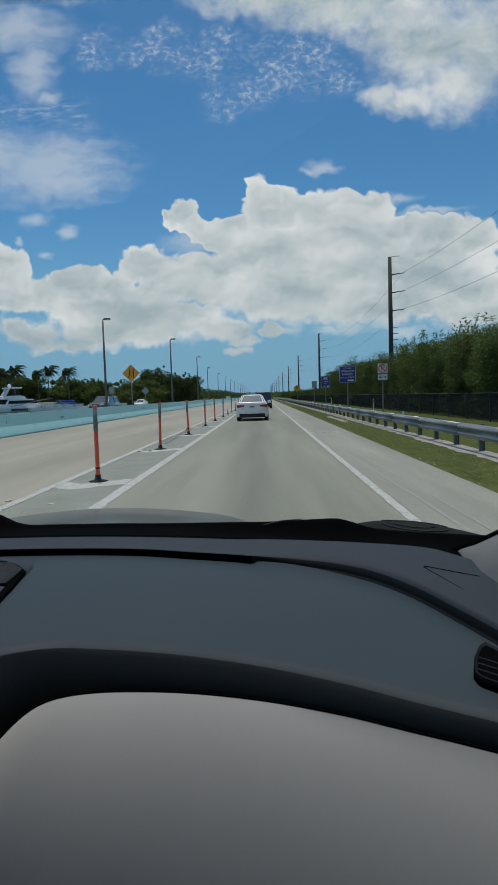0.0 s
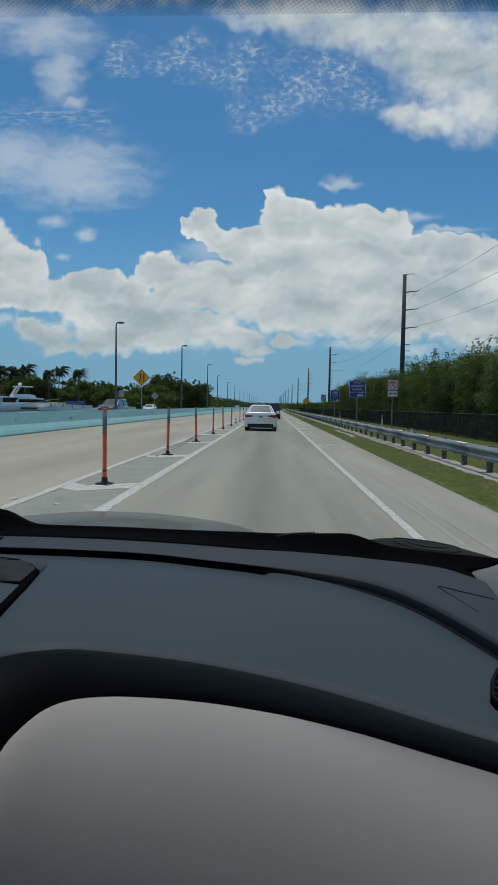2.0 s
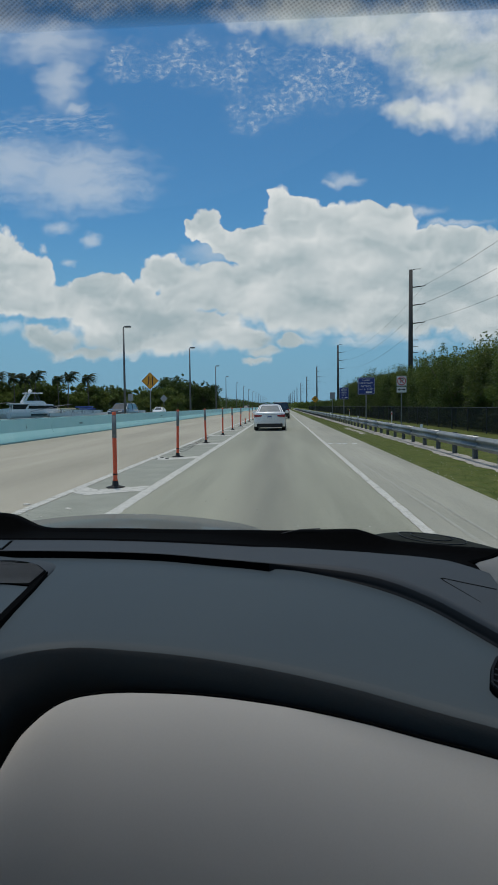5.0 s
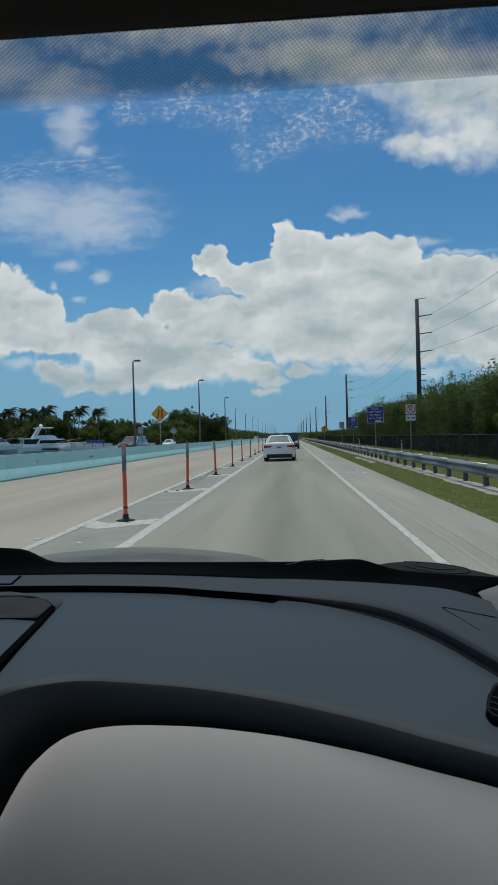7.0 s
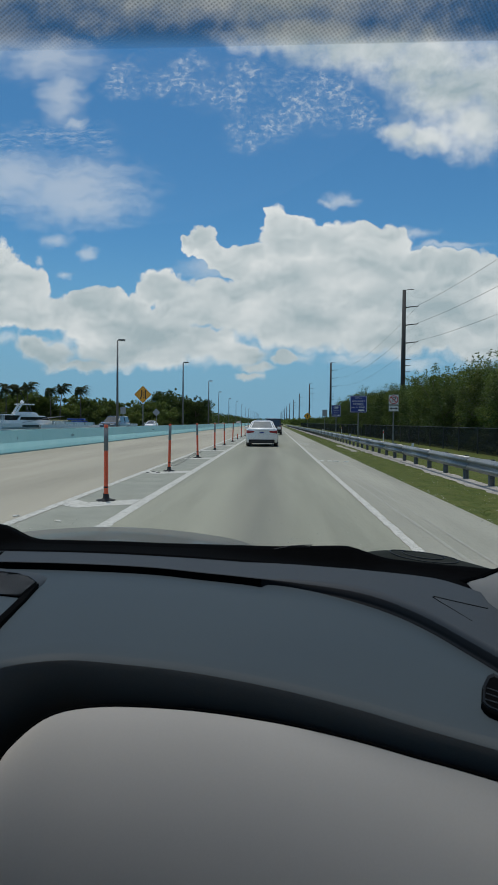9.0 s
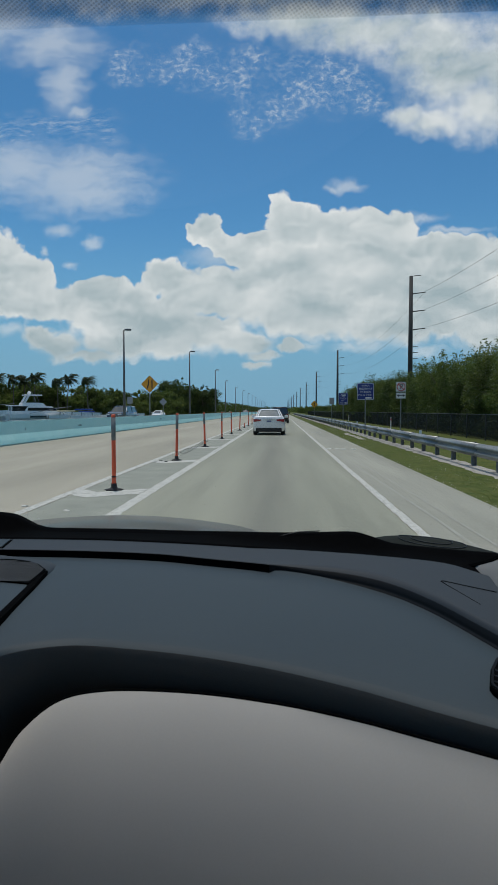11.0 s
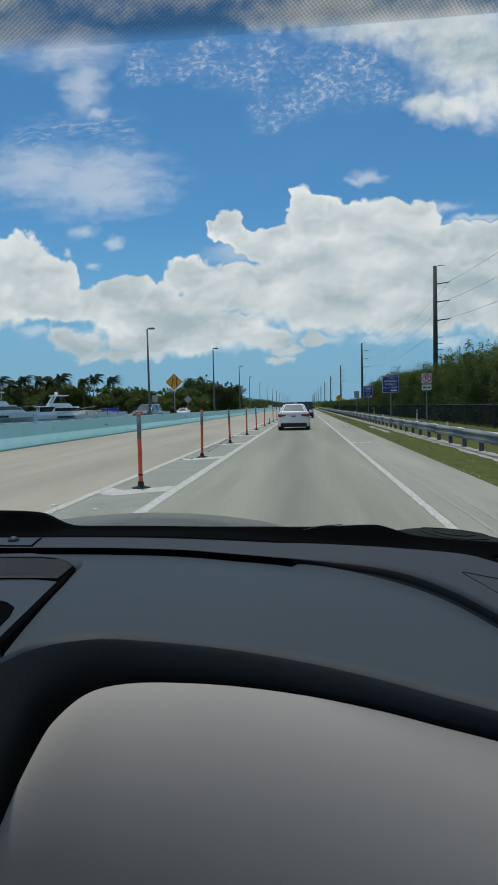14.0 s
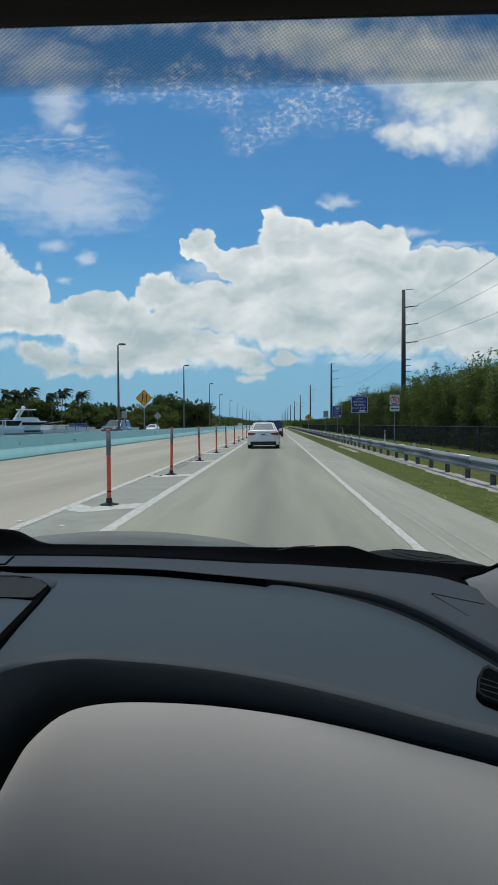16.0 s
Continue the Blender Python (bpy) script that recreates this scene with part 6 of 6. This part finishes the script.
for i in range(25):
    x = 0.17 + 0.38 * i / 24
    y, z = through_knots(x, CREST) + 0.20, through_knots(x, COVER)
    rows.append([(x, y - 0.10, 0.95), (x, y - 0.05, z - 0.012), (x, y - 0.02, z - 0.002), (x, y, z), (x, y + 0.03, z - 0.006), (x, y + 0.08, 0.90)])
grid(bm, rows)
cover_part = part("cowl_cover", bm, "cowl_plastic", own, "dark satin cowl cover below the glass", True)
DROP = [(-0.05, 0.012), (-0.02, 0.002), (0.0, 0.0), (0.03, 0.006)]
for k in (1.0, 0.62):
    bm = bmesh.new()
    ring = []
    for i in range(33):
        a = i * math.tau / 32
        x, dy = 0.315 + 0.062 * k * math.cos(a), -0.014 + 0.030 * k * math.sin(a)
        ring.append((x, through_knots(x, CREST) + 0.20 + dy, through_knots(x, COVER) - through_knots(dy, DROP) + 0.0006))
    pipe(bm, ring, 0.0011, n=6)
    part("cover_ring", bm, "dash_rear", cover_part, "raised ring on the cowl cover", True)
bm = bmesh.new()
rows = []
for i in range(41):
    x = -1.2 + 1.75 * i / 40
    q = (x + 0.33) / 0.9
    drop = 0.055 * q ** 4 - 0.050 * max(0.0, 1 - ((x + 0.60) / 0.52) ** 2) + 0.09 * min(1.0, max(0.0, (x + 0.12) / 0.35))
    rows.append([(x, y, z - drop) for y, z in ((1.45, 0.940), (1.60, 0.929), (1.8, 0.913), (2.0, 0.895), (2.2, 0.876), (2.4, 0.848), (2.55, 0.80), (2.65, 0.71), (2.7, 0.55))])
grid(bm, rows)
part("hood", bm, "hood", own, "pale silver car hood", True)
# windshield with its dotted shade band
GL = [(1.60, 0.965), (1.24, 1.175), (0.86, 1.378), (0.49, 1.549), (0.445, 1.575), (0.40, 1.598)]
bm = bmesh.new()
grid(bm, [[(x, y + 0.02 * math.cos((x + 0.33) * 1.7) - 0.02, z) for y, z in GL] for x in [-1.12 + 1.62 * i / 16 for i in range(17)]])
ws = part("windshield", bm, "windshield", own, "clear windshield glass", True)
ws.visible_shadow = False
bm = bmesh.new()
uv = bm.loops.layers.uv.new("UVMap")
cols = []
for i in range(33):
    x = -1.12 + 1.62 * i / 32
    bow = 0.006 * math.cos((x + 0.33) * 1.9)
    cols.append([bm.verts.new((x, y + 0.02 * math.cos((x + 0.33) * 1.7) - 0.022, z + bow - 0.008 + 0.012 * (x + 0.2) * 0.5)) for y, z in ((0.489, 1.5485), (0.468, 1.561), (0.425, 1.586))])
for a, b in zip(cols, cols[1:]):
    for k in range(2):
        f = bm.faces.new((a[k], a[k + 1], b[k + 1], b[k]))
        for l in f.loops:
            l[uv].uv = (l.vert.co.x, l.vert.co.y * 1.3)
band = part("shade_band", bm, "frit", ws, "grey dotted shade band")

# headliner and roof
bm = bmesh.new()
rows = []
for i in range(33):
    x = -1.2 + 1.8 * i / 32
    bow = 0.006 * math.cos((x + 0.33) * 1.9) + 0.012 * (x + 0.2) * 0.5 - 0.006
    rows.append([(x, 0.50, 1.61 + bow), (x, 0.452, 1.579 + bow), (x, 0.443, 1.5725 + bow), (x, 0.425, 1.572 + bow), (x, 0.36, 1.583 + bow), (x, 0.2, 1.60), (x, -0.3, 1.63), (x, -1.6, 1.60)])
grid(bm, rows)
part("headliner", bm, "headliner", own, "dark headliner above the windshield", True)
bm = bmesh.new()
box(bm, -1.22, 0.60, -1.7, 0.46, 1.64, 1.67, 0.01)
part("roof", bm, "hood", own)


# pillar trim, doors and the rest of the cabin
UPPER = [(0.338, 1.140, 1.013), (0.358, 1.088, 1.034), (0.385, 1.0, 1.08), (0.43, 0.85, 1.18), (0.50, 0.60, 1.40), (0.54, 0.44, 1.56)]
UNDER = [(0.336, 1.136, 1.004), (0.328, 1.07, 1.004), (0.316, 0.97, 1.004), (0.33, 0.84, 1.03), (0.50, 0.56, 1.30), (0.60, 0.40, 1.54)]


def pillar(sx, name, material):
    def at(p, q, s, lift=0.0):
        v = Vector(p).lerp(Vector(q), s)
        x = v.x - lift
        return (x if sx > 0 else -0.66 - x, v.y - lift, v.z + lift * 0.5)
    bm = bmesh.new()
    grid(bm, [[at(p, q, s, 0.012 * math.sin(math.pi * s) * min(1.0, i / 2)) for s in (0, 0.15, 0.35, 0.6, 0.85, 1.0)] for i, (p, q) in enumerate(zip(UPPER, UNDER))])
    o = part(name, bm, material, own, "pale grey windshield pillar trim", True)
    bm = bmesh.new()
    rows = []
    for p in UPPER:
        rows.append([at((p[0] - 0.010, p[1] + 0.014, p[2] - 0.004), p, s) for s in (0, 1.05)])
    grid(bm, rows)
    thick(part("pillar_seal", bm, "seal_black", o, "black windshield seal"), 0.006)


pillar(1, "pillar_trim", "trim_grey")
pillar(-1, "pillar_trim", "trim_grey")
for x0, x1 in ((-1.26, -1.17), (0.515, 0.60)):
    bm = bmesh.new()
    box(bm, x0, x1, -1.65, 1.10, 0.30, 0.99, 0.03)
    part("door", bm, "cabin_bounce", own)
    bm = bmesh.new()
    box(bm, x0 + 0.01, x1 - 0.01, -0.45, -0.30, 0.98, 1.64, 0.01)
    part("pillar", bm, "trim_grey", own)
for x0, x1 in ((-1.285, -1.262), (0.602, 0.625)):
    bm = bmesh.new()
    box(bm, x0, x1, -1.72, 1.10, 0.28, 0.985, 0.01)
    part("body_side", bm, "hood", own)
bm = bmesh.new()
box(bm, -1.26, 0.60, -1.79, -1.742, 0.28, 1.62, 0.02)
part("tailgate", bm, "hood", own)
# floor, rear and seats stay unseen, added as pale reflectors for the panel
bm = bmesh.new()
box(bm, -1.2, 0.56, -1.70, 1.3, 0.25, 0.30)
part("cabin_floor", bm, "cabin_bounce", own)
bm = bmesh.new()
box(bm, -1.2, 0.56, -1.74, -1.66, 0.28, 1.62)
part("cabin_rear", bm, "cabin_bounce", own)
for x in (-0.80, 0.14):
    bm = bmesh.new()
    box(bm, x - 0.25, x + 0.25, -0.75, -0.60, 0.45, 1.10, 0.05)
    part("seat_back", bm, "cabin_bounce", own)
    bm = bmesh.new()
    box(bm, x - 0.26, x + 0.26, -0.62, -0.05, 0.30, 0.58, 0.06)
    part("seat", bm, "cabin_bounce", own)
for x0, x1 in ((-1.26, -1.12), (0.46, 0.60)):
    bm = bmesh.new()
    box(bm, x0, x1, 1.12, 2.85, 0.30, 0.62, 0.05)
    part("fender", bm, "hood", own)
bm = bmesh.new()
box(bm, -1.24, 0.58, 2.75, 3.05, 0.28, 0.56, 0.08)
part("front_bumper", bm, "hood", own)
for x in (-1.05, 0.42):
    wheel(own, x, 1.95, 0.33, 0.22)
    wheel(own, x, -0.85, 0.33, 0.22)
for ob in own.children:
    if ob.name.startswith("wheel"):
        ob.location.z = -0.075

# the front of the cabin, enlarged by a tenth about the camera's eye point
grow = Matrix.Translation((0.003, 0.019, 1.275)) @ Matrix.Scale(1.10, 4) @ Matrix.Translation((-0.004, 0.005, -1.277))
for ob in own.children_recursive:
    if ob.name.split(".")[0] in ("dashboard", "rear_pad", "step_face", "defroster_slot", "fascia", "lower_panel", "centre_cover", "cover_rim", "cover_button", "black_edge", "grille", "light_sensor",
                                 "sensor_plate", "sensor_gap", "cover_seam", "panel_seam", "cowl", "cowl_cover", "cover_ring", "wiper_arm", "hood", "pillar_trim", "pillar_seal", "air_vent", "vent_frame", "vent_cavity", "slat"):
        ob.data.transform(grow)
